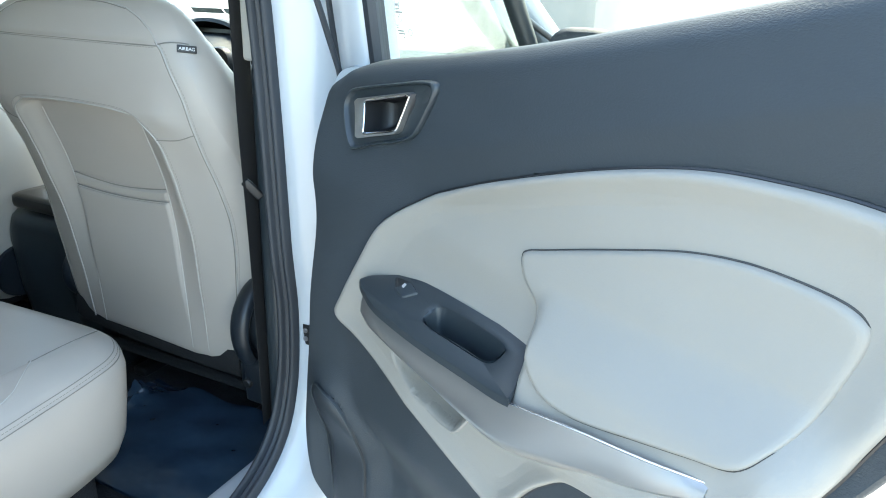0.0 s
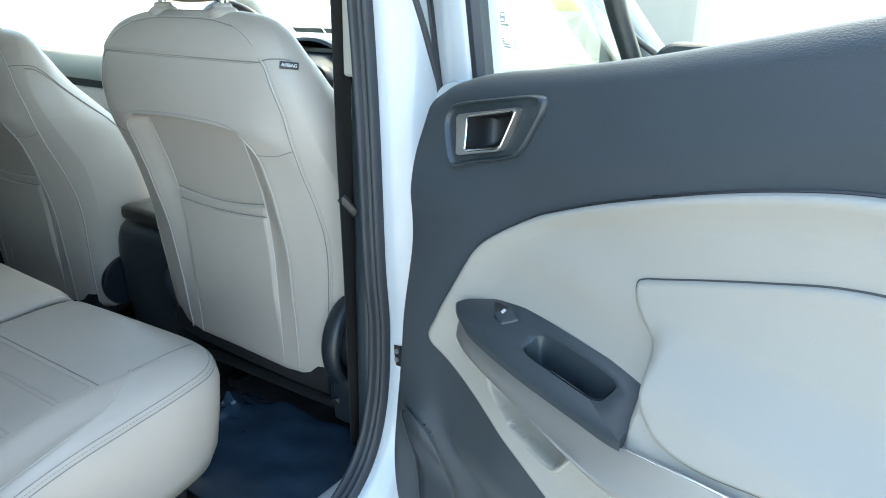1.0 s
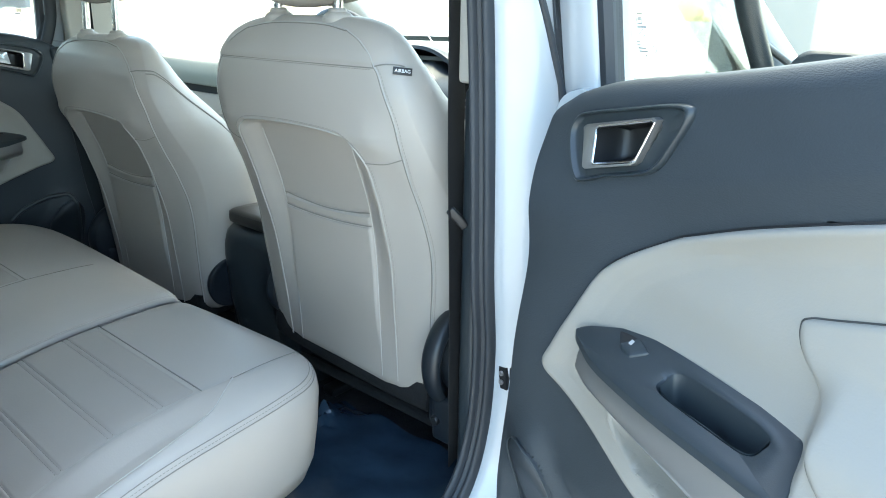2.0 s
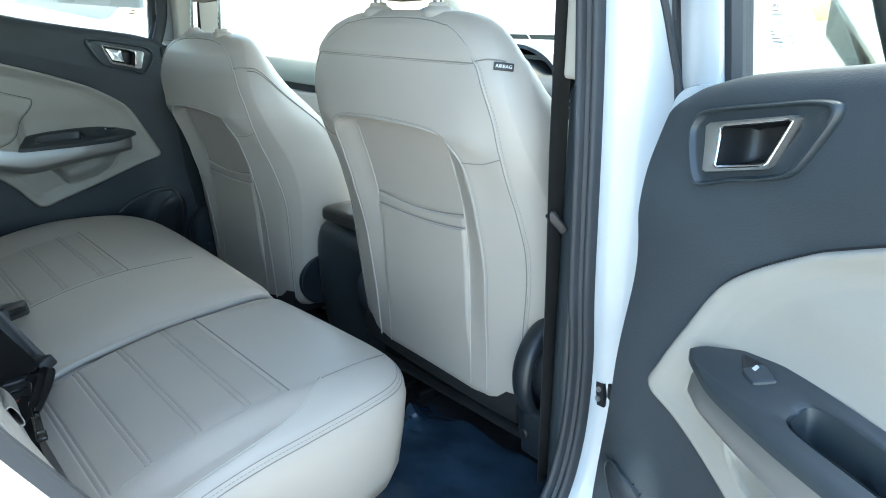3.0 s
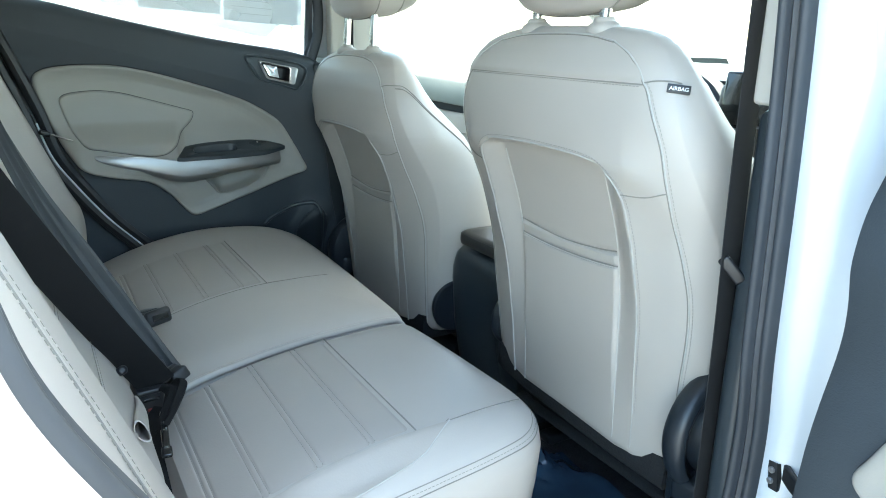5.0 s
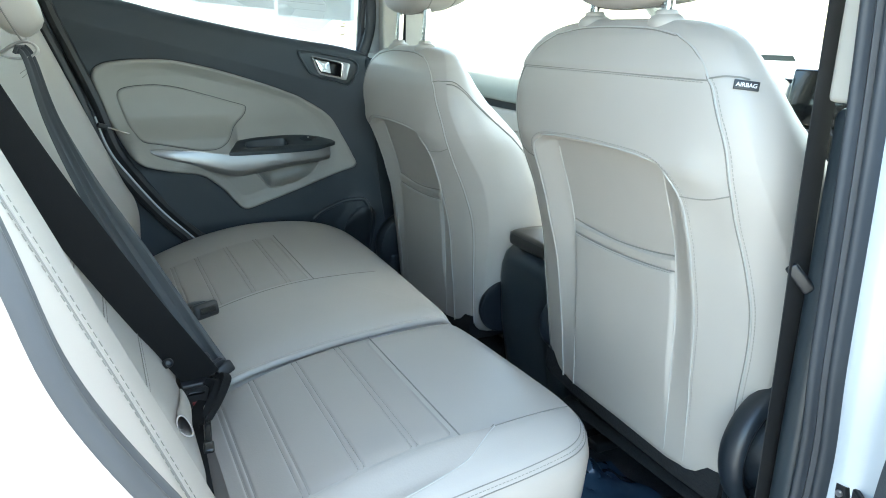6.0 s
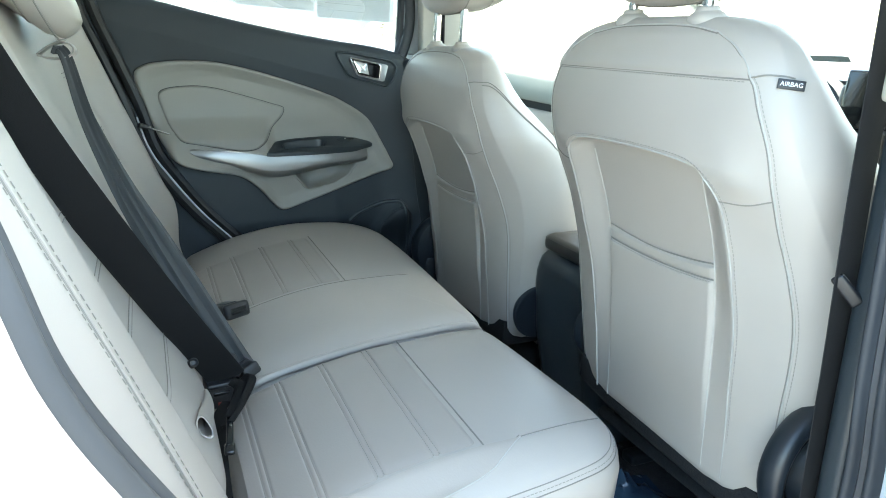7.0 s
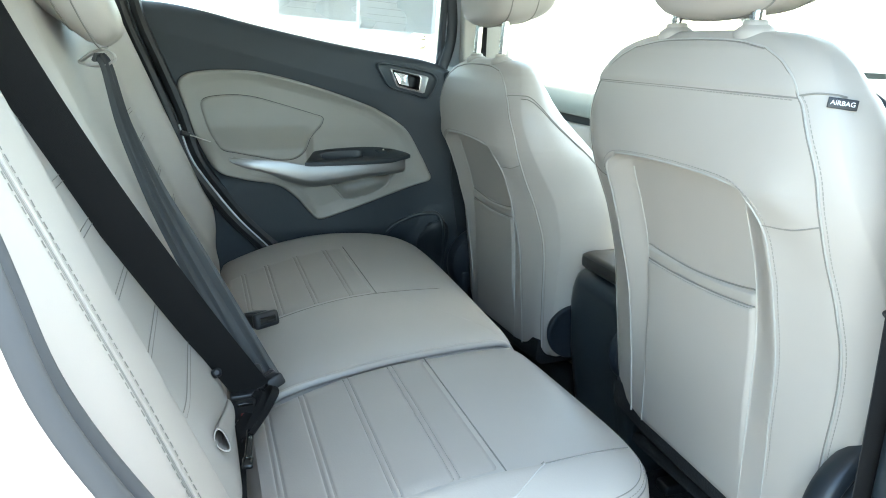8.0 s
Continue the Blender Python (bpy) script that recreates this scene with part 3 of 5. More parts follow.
    tab = fine([Vector(p) for p in smooth_line([(0.2745, 0.49), (0.279, 0.37), (0.284, 0.265), (0.288, 0.26), (0.302, 0.31), (0.303, 0.34), (0.297, 0.45), (0.292, 0.535), (0.288, 0.54), (0.277, 0.515)], 4, True)], 0.003)
    rise = lambda u, k: 0.0042 * sm(0.306, 0.272, u + 0.04 * (k - 0.4))
    part("switch_tab", pad(tab, (0.288, 0.40), [(1.0, 0.002), (1.0, 0.0054), (0.93, 0.0060), (0.5, 0.0058), (0.2, 0.0058)], shelf, rise), TRIM_SMOOTH, swl, "raised switch tab")
    part("switch_icon", pad(rounded(0.2800, 0.2840, 0.335, 0.415, 0.001), (0.282, 0.375), [(1.0, 0.0055), (1.0, 0.0062), (0.3, 0.0062)], shelf, rise), PRINT, swl)
    part("bar_edge", tube([place(u, bar_top(u) - 0.0004, bar_out(u) - 0.0042) for u in us], 0.0005, 6), CHROME, bar, "bright polished edge")
    part("pull_pocket", bowl(fine(POCKET, 0.003), (0.36, 0.812), [(1.09, 0.001), (1.075, 0.0042), (1.04, 0.0056), (1.01, 0.0048), (0.97, 0.0022), (0.93, -0.003), (0.87, -0.012), (0.78, -0.022), (0.65, -0.028), (0.45, -0.031), (0.2, -0.032)], place, door_base), TRIM_STONE, door, "stone finger pocket under the bar", sharp=0)
    # inner handle
    def quad(corners, inset=0.06):
        pts = []
        for a, b in zip(corners, corners[1:] + corners[:1]):
            a, b = Vector(a), Vector(b)
            pts += [a.lerp(b, inset + (1 - 2 * inset) * j / 9) for j in range(10)]
        return pts
    o = quad([(0.157, 1.076), (0.260, 1.0965), (0.241, 1.050), (0.172, 1.034)])
    ii = quad([(0.1785, 1.0768), (0.2565, 1.0932), (0.239, 1.0532), (0.1848, 1.0408)])
    mid = Vector((0.208, 1.066))
    rim_in = [mid + (p - mid) * 0.6 for p in BEZEL]
    rim_out = [mid + (p - mid) * 1.02 for p in BEZEL]
    handle = part("handle_bezel", annulus(rim_out, rim_in, [(0.0, -0.008), (0.0, 0.0015), (0.04, 0.0045), (0.10, 0.0062), (0.18, 0.0062), (0.26, 0.003), (0.34, 0.0012), (0.7, 0.0012), (1.0, 0.001), (1.0, -0.012)], place, door_base), TRIM_SMOOTH, door, "charcoal handle bezel")
    part("chrome_ring", annulus(o, ii, [(0.0, -0.004), (0.0, 0.0065), (0.12, 0.008), (0.88, 0.0075), (1.0, 0.006), (1.0, -0.004)], place, door_base), SATIN, handle, "satin chrome handle frame")
    part("chrome_lip", joined(loop_tube([place(p.x, p.y, door_base(p.x, p.y) + 0.0072) for p in ii], 0.0014, 8)), CHROME, handle)
    part("handle_cup", bowl(fine(ii, 0.006), (0.212, 1.064), [(1.0, 0.006), (0.99, -0.004), (0.96, -0.014), (0.9, -0.023), (0.75, -0.028), (0.4, -0.029)], place, door_base), BLACK, handle)
    if not near:
        lever = [(0.211, 1.081), (0.250, 1.0885), (0.235, 1.056), (0.207, 1.050)]
        part("lever", pad(fine(lever, 0.006), (0.226, 1.069), [(1.0, -0.02), (1.0, 0.0), (0.9, 0.002), (0.3, 0.003)], place, door_base), CHROME, handle, "chrome door release lever")
    # loudspeaker
    cone = lambda u, v: door_base(u, v) + 0.0035
    part("speaker_grille", pad(fine(SPEAKER, 0.006), (0.145, 0.58), [(1.0, -0.02), (1.0, -0.002), (0.97, 0.0)] + [(0.97 - 0.97 * k / 12, 0.003 * sm(0, 12, k)) for k in range(1, 11)], place, cone), GRILLE, door, "black perforated speaker grille")
    part("speaker_rim", loop_tube([place(p.x, p.y, cone(p.x, p.y)) for p in SPEAKER], 0.0011, 8), TRIM_SMOOTH, door, "moulded rim round the speaker")
    if not near:
        rim = smooth_line([(0.275, 0.675), (0.253, 0.694), (0.220, 0.708), (0.187, 0.7185), (0.157, 0.7225), (0.140, 0.7215), (0.130, 0.709), (0.1245, 0.685), (0.119, 0.6465), (0.113, 0.602), (0.118, 0.58), (0.128, 0.55)], 8)
        part("pocket_rim", tube([place(u, v, door_base(u, v)) for u, v in rim], 0.0055, 10), TRIM_SMOOTH, door, "moulded ridge round the speaker")
    # window: frame, seal, glass
    post = lambda u, w: lambda v: place(u - 0.02 * (v - 1.1), v, w + 0.14 * (v - 1.1))
    vs = [1.06 + 0.5 * k / 10 for k in range(11)]
    frame_loops = [[post(0.026, -0.060)(v), post(0.034, -0.050)(v), post(0.090, -0.050)(v), post(0.098, -0.055)(v), post(0.099, -0.10)(v), post(0.028, -0.10)(v)] for v in vs]
    wf = part("window_frame", rings(frame_loops), PAINT, door, "white painted window frame", sharp=60)
    part("glass_run", rings([[post(0.0975, -0.060)(v), post(0.100, -0.053)(v), post(0.109, -0.054)(v), post(0.115, -0.062)(v), post(0.114, -0.075)(v), post(0.0985, -0.075)(v)] for v in vs]), RUBBER, wf)
    part("front_edge_seal", tube([post(0.018, -0.060)(v) for v in (0.95 + 0.6 * k / 12 for k in range(13))], 0.0085, 8), RUBBER, wf)
    part("inner_edge_seal", tube([post(0.036 - 0.10 * (v - 1.1), -0.047)(v) for v in (1.165 + 0.385 * k / 8 for k in range(9))], lambda t: 0.001 + 0.004 * min(1, 3 * t), 8), RUBBER, wf)
    rail = [place(0.04 + 0.82 * k / 10, 1.55 - 0.03 * ((k - 4) / 5) ** 2, -0.01) for k in range(11)]
    part("top_rail", tube(rail, 0.022, 10), PAINT, wf)
    rearpost = [place(0.84, 1.20, -0.05), place(0.86, 1.32, -0.035), place(0.85, 1.45, -0.02), place(0.80, 1.54, -0.01)]
    part("rear_post", tube(smooth_line(rearpost, 6), 0.02, 10), PAINT, wf)
    glass = [post(u, w)(v) for w in (-0.066, -0.070) for u, v in ((0.105, 1.06), (0.85, 1.12), (0.86, 1.40), (0.80, 1.54), (0.105, 1.55))]
    pane = part("pane", (glass, [(0, 1, 2, 3, 4), (9, 8, 7, 6, 5)]), GLASS, door, "clear window glass", smooth=False)
    # etched marks on the glass
    marks = []
    for u, v, a, b in [(0.151, 1.183, 0.009, 0.0012), (0.151, 1.1735, 0.009, 0.0012), (0.147, 1.178, 0.0012, 0.008), (0.155, 1.178, 0.0012, 0.008), (0.151, 1.178, 0.005, 0.003), (0.1545, 1.1700, 0.014, 0.0022), (0.149, 1.1555, 0.005, 0.0014), (0.150, 1.1525, 0.006, 0.0014), (0.155, 1.1495, 0.012, 0.0016), (0.157, 1.1465, 0.013, 0.0016), (0.161, 1.1425, 0.002, 0.002)]:
        marks.append(moved(block(-0.0002, 0.0002, -a / 2, a / 2, -b / 2, b / 2, 0.0001), Matrix.Translation(post(u + 0.02 * (v - 1.1), -0.0655)(v - (0 if near else 0.001)))))
    for u, v, r, n in ((0.1555, 1.1635, 0.0045, 4), (0.1735, 1.149, 0.0035, 16)):
        c = lambda k: post(u + 0.02 * (v - 1.1) + r * math.cos(2 * math.pi * k / n), -0.0655)(v - (0 if near else 0.001) + r * math.sin(2 * math.pi * k / n))
        marks.append(loop_tube([c(k) for k in range(n)], 0.0005, 5))
    part("etched_marks", joined(*marks), PRINT if near else JOINT, pane, "grey etched marks", smooth=False)


# far door shut line: black weather strips with the painted edge between
EDGE_LINE = smooth_line([(-0.868, 1.30), (-0.852, 1.198), (-0.813, 1.088), (-0.778, 0.986), (-0.752, 0.890), (-0.712, 0.821), (-0.650, 0.733), (-0.573, 0.647), (-0.50, 0.55)], 8)
weather = tagged(thing("weather_strip", "black rubber weather strips along the far door's shut line", "weather strip", kind="structure"))
for o, x, r, mat, nm in ((-0.015, -0.676, 0.014, BLACK, "strip"), (0.015, -0.676, 0.013, BLACK, "strip"), (0.0, -0.668, 0.0024, PAINT, "painted_edge")):
    part(nm, tube([Vector((x + 0.022 * sm(0.98, 0.80, p.y), p.x + o, p.y)) for p in EDGE_LINE if mat is not PAINT or p.y < 0.97], r, 8), mat, weather)
rear_door(1)
rear_door(-1)
check = thing("check_strap", "black door check strap between pillar and door", "check strap")
part("arm", ribbon(smooth_line([(0.735, -0.085, 0.700), (0.76, -0.105, 0.697), (0.80, -0.12, 0.69), (0.86, -0.10, 0.685)], 5), lambda t: (0, 0, 1), 0.022, 0.007), BLACK, check)
bracket = part("bracket", rings([[Vector((x, y, z)) for y, z in ((-0.116, 0.672), (-0.092, 0.676), (-0.092, 0.700), (-0.116 + d, 0.706))] for x, d in ((0.745, 0.010), (0.748, 0.0), (0.758, 0.0), (0.763, 0.010))]), BLACK, check, smooth=False)
for z in (0.682, 0.696):
    part("bracket_bolt", lathe([(0.004, 0.0), (0.004, 0.002), (0.003, 0.0032), (0.001, 0.0032)], Matrix.Translation((0.753, -0.1155, z)) @ pose(0, 0, 0, 90, 0, 0), 12), STEEL, bracket, "small steel bolt")


# ---- front seats ----
SEAT_BACK = [(0.56, -0.080), (0.62, -0.085), (0.69, -0.090), (0.80, -0.112), (0.90, -0.150), (0.98, -0.170), (1.04, -0.172), (1.10, -0.168), (1.135, -0.160), (1.155, -0.150), (1.172, -0.135), (1.18, -0.125)]
SEAT_HALF = [(0.56, 0.225), (0.62, 0.235), (0.70, 0.248), (0.80, 0.262), (0.90, 0.268), (0.98, 0.262), (1.03, 0.250), (1.08, 0.236), (1.11, 0.224), (1.125, 0.216), (1.14, 0.205), (1.152, 0.190), (1.162, 0.170), (1.169, 0.145), (1.174, 0.11), (1.178, 0.05)]
SEAT_CROWN = [(0.56, 0.030), (0.70, 0.031), (0.80, 0.055), (0.90, 0.080), (0.95, 0.068), (0.975, 0.048), (1.0, 0.018), (1.2, 0.014)]
ARCH_HALF = [(0.56, 0.150), (0.70, 0.151), (0.80, 0.157), (0.90, 0.160), (0.95, 0.159), (1.1, 0.157)]
PANEL = [(0.56, -0.072), (0.70, -0.078), (0.80, -0.083), (0.87, -0.094), (0.915, -0.106), (0.99, -0.135), (1.03, -0.145)]


def seat_half(z):
    half = glide_table(z, SEAT_HALF)
    return half + (lerp_table(z, SEAT_HALF) - half) * sm(1.04, 1.13, z)


def seat_surface(x, z):
    q = min(1, abs(x) / max(seat_half(z), 0.02))
    sharp = sum(lerp_table(z + d, SEAT_CROWN) for d in (-0.008, 0, 0.008)) / 3
    broad = sum(lerp_table(z + 0.012 * d - 0.01, SEAT_CROWN) for d in range(-6, 7)) / 13
    crown = sharp + (broad - sharp) * sm(0.66, 0.86, q)
    y = glide_table(z, SEAT_BACK)
    y += (lerp_table(z, SEAT_BACK) - y) * sm(1.06, 1.15, z)
    return y + crown * q * q + 0.016 * max(0, q - 0.80) ** 2 / 0.04


def arch(x, z):
    """Depth inside the recessed back panel's outline, negative outside."""
    dx, dz, r = lerp_table(z, ARCH_HALF) - abs(x), 1.0155 - 0.4 * x * x - z, 0.04
    if dx < r and dz < r:
        return r - math.hypot(r - dx, r - dz)
    return min(dx, dz)


def seat_y(x, z, flap=False):
    """The rear face of the front seat's backrest."""
    y, d = seat_surface(x, z), arch(x, z)
    if flap:
        y -= 0.0026 * sm(1.1085, 1.1105, z) * sm(1.138, 1.118, z) * sm(0.195, 0.165, x)
    if d > 0:
        a = lerp_table(z, ARCH_HALF)
        t = min(1, max(0, (a - abs(x)) / (a - 0.113)))
        side = 0.25 * t + 0.75 * sm(0, 1, t)
        inner = seat_surface(a, z) * (1 - side) + glide_table(z, PANEL) * side
        y += (inner - y) * sm(0, 0.010, d)
        if abs(x) < 0.113:
            low = 0.8425 + 0.5 * x * x
            edge = sm(0.113, 0.107, abs(x))
            y -= edge * (0.006 * sm(low + 0.002, low - 0.004, z) * sm(0.60, 0.72, z) + 0.0035 * sm(low + 0.020, low + 0.017, z) * sm(low - 0.002, low + 0.006, z))
            y += edge * 0.002 * sm(low + 0.030, low + 0.020, z) * sm(low + 0.016, low + 0.020, z)
    return y


def seat_line(pts, per=10, lift=0.0006):
    return [Vector((p.x, seat_y(p.x, p.y) - lift, p.y)) for p in smooth_line(pts, per)]


RECLINER = [(0.05, -0.012), (0.086, -0.006), (0.0935, 0.003), (0.096, 0.014), (0.0945, 0.023), (0.090, 0.029), (0.083, 0.031), (0.077, 0.028), (0.074, 0.022), (0.070, 0.018), (0.065, 0.018), (0.0625, 0.023), (0.0615, 0.036), (0.058, 0.043), (0.050, 0.046), (0.02, 0.047)]


def front_seat(name_label, outboard, lift=0.0):
    def drop(x, z):
        """The lower edge hangs a little deeper towards the sill."""
        return 0.021 * min(1, max(0, x * outboard / 0.44 + 0.5)) * sm(0.68, 0.585, z)

    seat = thing("front_seat", name_label, "car seat", "front seats")
    zs = [0.564 + 0.0064 * k for k in range(40)] + [0.82 + 0.0019 * k for k in range(40)] + [0.896 + 0.005 * k for k in range(18)] + [0.986 + 0.002 * k for k in range(16)] + [1.018 + 0.005 * k for k in range(25)] + [1.143 + 0.003 * k for k in range(12)]

    def front_point(z, a):
        """The seat's front and sides: a runs from one flank to the other."""
        half = seat_half(z)
        depth = lerp_table(z, [(0.585, 0.20), (0.80, 0.20), (0.9, 0.19), (1.0, 0.165), (1.06, 0.128), (1.12, 0.088), (1.16, 0.052), (1.178, 0.03)])
        wide, blunt = half * (1 + 0.06 * sm(0.92, 1.02, z) * sm(1.165, 1.08, z)), 0.35 + 0.4 * sm(1.02, 1.13, z)
        return Vector((wide * math.copysign(abs(math.cos(a)) ** blunt, math.cos(a)), seat_y(-0.985 * half, z, not lift) + depth * math.sin(a) ** 0.6, z))

    loops = []
    for z in zs:
        half = seat_half(z)
        back = [Vector((x, seat_y(x, z, not lift) + 0.012 * max(0, (0.582 - z) / 0.018) ** 2, z - drop(x, z))) for x in (half * (-0.985 + 1.97 * k / 180) for k in range(181))]
        front = [front_point(z, math.pi * k / 24) for k in range(1, 24)]
        loops.append(back + [Vector((p.x, p.y, p.z - drop(p.x, z))) for p in front])
    backrest = part("backrest", rings(loops), LEATHER, seat, "stone leather backrest with recessed map pocket panel", sharp=0)
    for s in (-1, 1):
        outer = [(s * x, z) for x, z in ((0.121, 1.157), (0.153, 1.143), (0.175, 1.127), (0.188, 1.110), (0.199, 1.094), (0.219, 1.04), (0.2235, 0.985), (0.2235, 0.931), (0.227, 0.88), (0.229, 0.827), (0.226, 0.762), (0.219, 0.699), (0.210, 0.60), (0.207, 0.572))]
        part("outer_piping", tube(seat_line(outer), 0.0011, 6), PIPING, backrest)
        # dark tube beside the piping paints the shade in the fold
        part("outer_crease_shade", tube(seat_line([(x - s * 0.0022, z) for x, z in outer], 10, 0.0001), 0.0008, 6), SEAM, backrest)
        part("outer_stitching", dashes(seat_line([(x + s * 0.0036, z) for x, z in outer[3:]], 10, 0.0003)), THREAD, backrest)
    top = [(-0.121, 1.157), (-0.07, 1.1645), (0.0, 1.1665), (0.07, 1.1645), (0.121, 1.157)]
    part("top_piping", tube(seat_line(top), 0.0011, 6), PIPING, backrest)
    part("top_crease_shade", tube(seat_line([(x, z - 0.002) for x, z in top], 10, 0.0001), 0.0008, 6), SEAM, backrest)
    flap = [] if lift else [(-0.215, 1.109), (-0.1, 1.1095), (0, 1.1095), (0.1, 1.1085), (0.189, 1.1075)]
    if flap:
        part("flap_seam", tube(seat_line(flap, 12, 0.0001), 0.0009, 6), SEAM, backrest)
    if flap:
        part("flap_stitching", dashes(seat_line([(x, z - 0.0025) for x, z in flap], 12, 0.0003)), THREAD, backrest)
    for h in (0.0, -0.006):
        part("shoulder_seam", tube([Vector((outboard * x, y, z + h)) for x, y, z in smooth_line([(0.189, seat_y(0.189, 1.109) - 0.0006, 1.110), (0.203, seat_y(0.203, 1.111) - 0.0004, 1.113), (0.2175, seat_y(0.2165, 1.112) + 0.001, 1.1125), (0.2245, -0.130, 1.1105)], 8)], 0.0009, 6), SEAM, backrest)
    if lift:
        for h in (0.0, -0.006):
            over = [Vector((x, seat_y(x, 1.111) - 0.0008, 1.110 + h + 0.0025 * sm(0.189, 0.203, x))) for x in (0.189, 0.196, 0.203, 0.209, 0.213, 0.216, 0.2185)]
            over += [front_point(1.1125 + h - 0.17 * k ** 1.8, 0.004 + 0.85 * k ** 1.5) + Vector((0.0006, -0.0006, 0.0004)) for k in (j / 30 for j in range(31))]
            part("inboard_seam", tube(over, 0.0008, 6), SEAM, backrest)
    lip = [(0.147, 0.570), (0.148, 0.60), (0.151, 0.70), (0.157, 0.80), (0.160, 0.88), (0.160, 0.945), (0.157, 0.970), (0.147, 0.990), (0.129, 1.0035), (0.105, 1.0105), (0.06, 1.014), (0.0, 1.0155)]
    lip = [(-x, z) for x, z in lip] + lip[-2::-1]
    part("arch_piping", tube(seat_line(lip, 12, 0.0008), 0.0012, 6), PIPING, backrest)
    part("arch_stitching", dashes(seat_line([(x * 1.028, z + (0.004 if z > 0.96 else 0)) for x, z in lip], 10, 0.0003)), THREAD, backrest)
    for s in (-1, 1):
        part("panel_piping", tube(seat_line([(s * 0.112, 0.570), (s * 0.112, 0.62), (s * 0.1125, 0.74), (s * 0.113, 0.86), (s * 0.113, 0.990)], 8, 0.0004), 0.0009, 6), PIPING, backrest)
        part("side_seam", tube(seat_line([(s * 0.158, 0.968), (s * 0.192, 0.970), (s * 0.222, 0.980)], 6, 0.0002), 0.0009, 6), SEAM, backrest)
    for h in (0.0, 0.0185):
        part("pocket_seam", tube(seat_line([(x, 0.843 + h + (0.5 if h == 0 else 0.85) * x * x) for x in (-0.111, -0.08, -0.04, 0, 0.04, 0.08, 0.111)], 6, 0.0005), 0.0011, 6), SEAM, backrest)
    part("pocket_stitching", dashes(seat_line([(x, 0.8405 + 0.5 * x * x) for x in (-0.111, -0.08, -0.04, 0, 0.04, 0.08, 0.111)], 6)), THREAD, backrest)
    # airbag tag on the outboard shoulder
    tx, ty = outboard * 0.2295, -0.1355
    tag_m = Matrix.Translation((tx - outboard * 0.004, ty, 1.1045)) @ pose(0, 0, 0, 0, 0, outboard * 52) @ pose(0, 0, 0, 80, 0, 0) @ pose(0, 0, 0, 0, 0, outboard * -6)
    tagp = part("airbag_tag", moved(block(-0.0135, 0.0135, -0.0052, 0.0052, -0.001, 0.001, 0.0008), tag_m), BLACK, seat, "black woven airbag tag")
    word = bpy.data.curves.new("word", "FONT")
    word.body, word.size, word.align_x, word.align_y, word.extrude = "AIRBAG", 0.0064, "CENTER", "CENTER", 0.0003
    holder = bpy.data.objects.new("word", word)
    scene.collection.objects.link(holder)
    dg = bpy.context.evaluated_depsgraph_get()
    letters = bpy.data.meshes.new_from_object(holder.evaluated_get(dg))
    bpy.data.objects.remove(holder)
    letters.transform(tag_m @ Matrix.Translation((0, 0, 0.0014)))
    part("lettering", letters, WHITE_PRINT, tagp, "white lettering", smooth=False)
    # head restraint
    edge = fine(smooth_line([(-0.070, 1.204), (0.0, 1.199), (0.070, 1.204), (0.108, 1.220), (0.126, 1.252), (0.130, 1.30), (0.124, 1.36), (0.100, 1.392), (0.05, 1.403), (-0.05, 1.403), (-0.100, 1.392), (-0.124, 1.36), (-0.130, 1.30), (-0.126, 1.252), (-0.108, 1.220)], 8, True), 0.01)
    puff = lambda a, b, h: Vector((0.95 * a, -0.150 + h, b + lift * 1.53 - 0.010 + 0.16 * (h - 0.05) * sm(1.40, 1.20, b)))
    hr = part("head_restraint", pad(edge, (0, 1.30), [(0.55, -0.004), (0.74, -0.002), (0.86, 0.006), (0.93, 0.017), (0.975, 0.032), (1.0, 0.052), (1.0, 0.070), (0.99, 0.090), (0.965, 0.110), (0.92, 0.127), (0.85, 0.138), (0.7, 0.144), (0.3, 0.146)], puff), LEATHER, seat, "stone leather head restraint", sharp=0)
    for share, h in ((0.9785, 0.0325), (0.9905, 0.0895)):
        part("restraint_piping", loop_tube([puff(p[0] * share, 1.30 + (p[1] - 1.30) * share, h) for p in edge], 0.0013, 6), SEAM, hr)
    part("restraint_seam", tube([puff(0.985 * p[0], 1.30 + (p[1] - 1.30) * 0.996, h) for p, h in ((edge[min(range(len(edge)), key=lambda i: abs(edge[i][0] - 0.058) + (1 if edge[i][1] > 1.3 else 0))], 0.034 + 0.0045 * k) for k in range(13))], 0.0009, 6), SEAM, hr)
    for s in (-1, 1):
        post = part("post", tube([(s * 0.072, -0.116, 1.170), (s * 0.072, -0.116, 1.185), (s * 0.072, -0.110, 1.25 + lift)], 0.0082, 16), POST_STEEL, seat, "chrome head restraint post")
        collar = [(0.022, -0.012), (0.0235, -0.003), (0.0225, 0.0015), (0.019, 0.0048), (0.0145, 0.0075), (0.0135, 0.011), (0.012, 0.0125), (0.0085, 0.013)]
        part("post_collar", lathe(collar, Matrix.Translation((s * 0.072, -0.116, 1.174)) @ pose(0, 0, 0, 3, 0, 0), 24), LEATHER, seat, "stone post collar")
        notch = [moved(block(-0.0036, 0.0036, -0.0088, -0.0062, -0.0022, 0.0022, 0.0006), Matrix.Translation((s * 0.072, -0.115 + 0.0006 * k, 1.190 + 0.0115 * k))) for k in range(3)]
        part("post_notches", joined(*notch), STEEL, post)
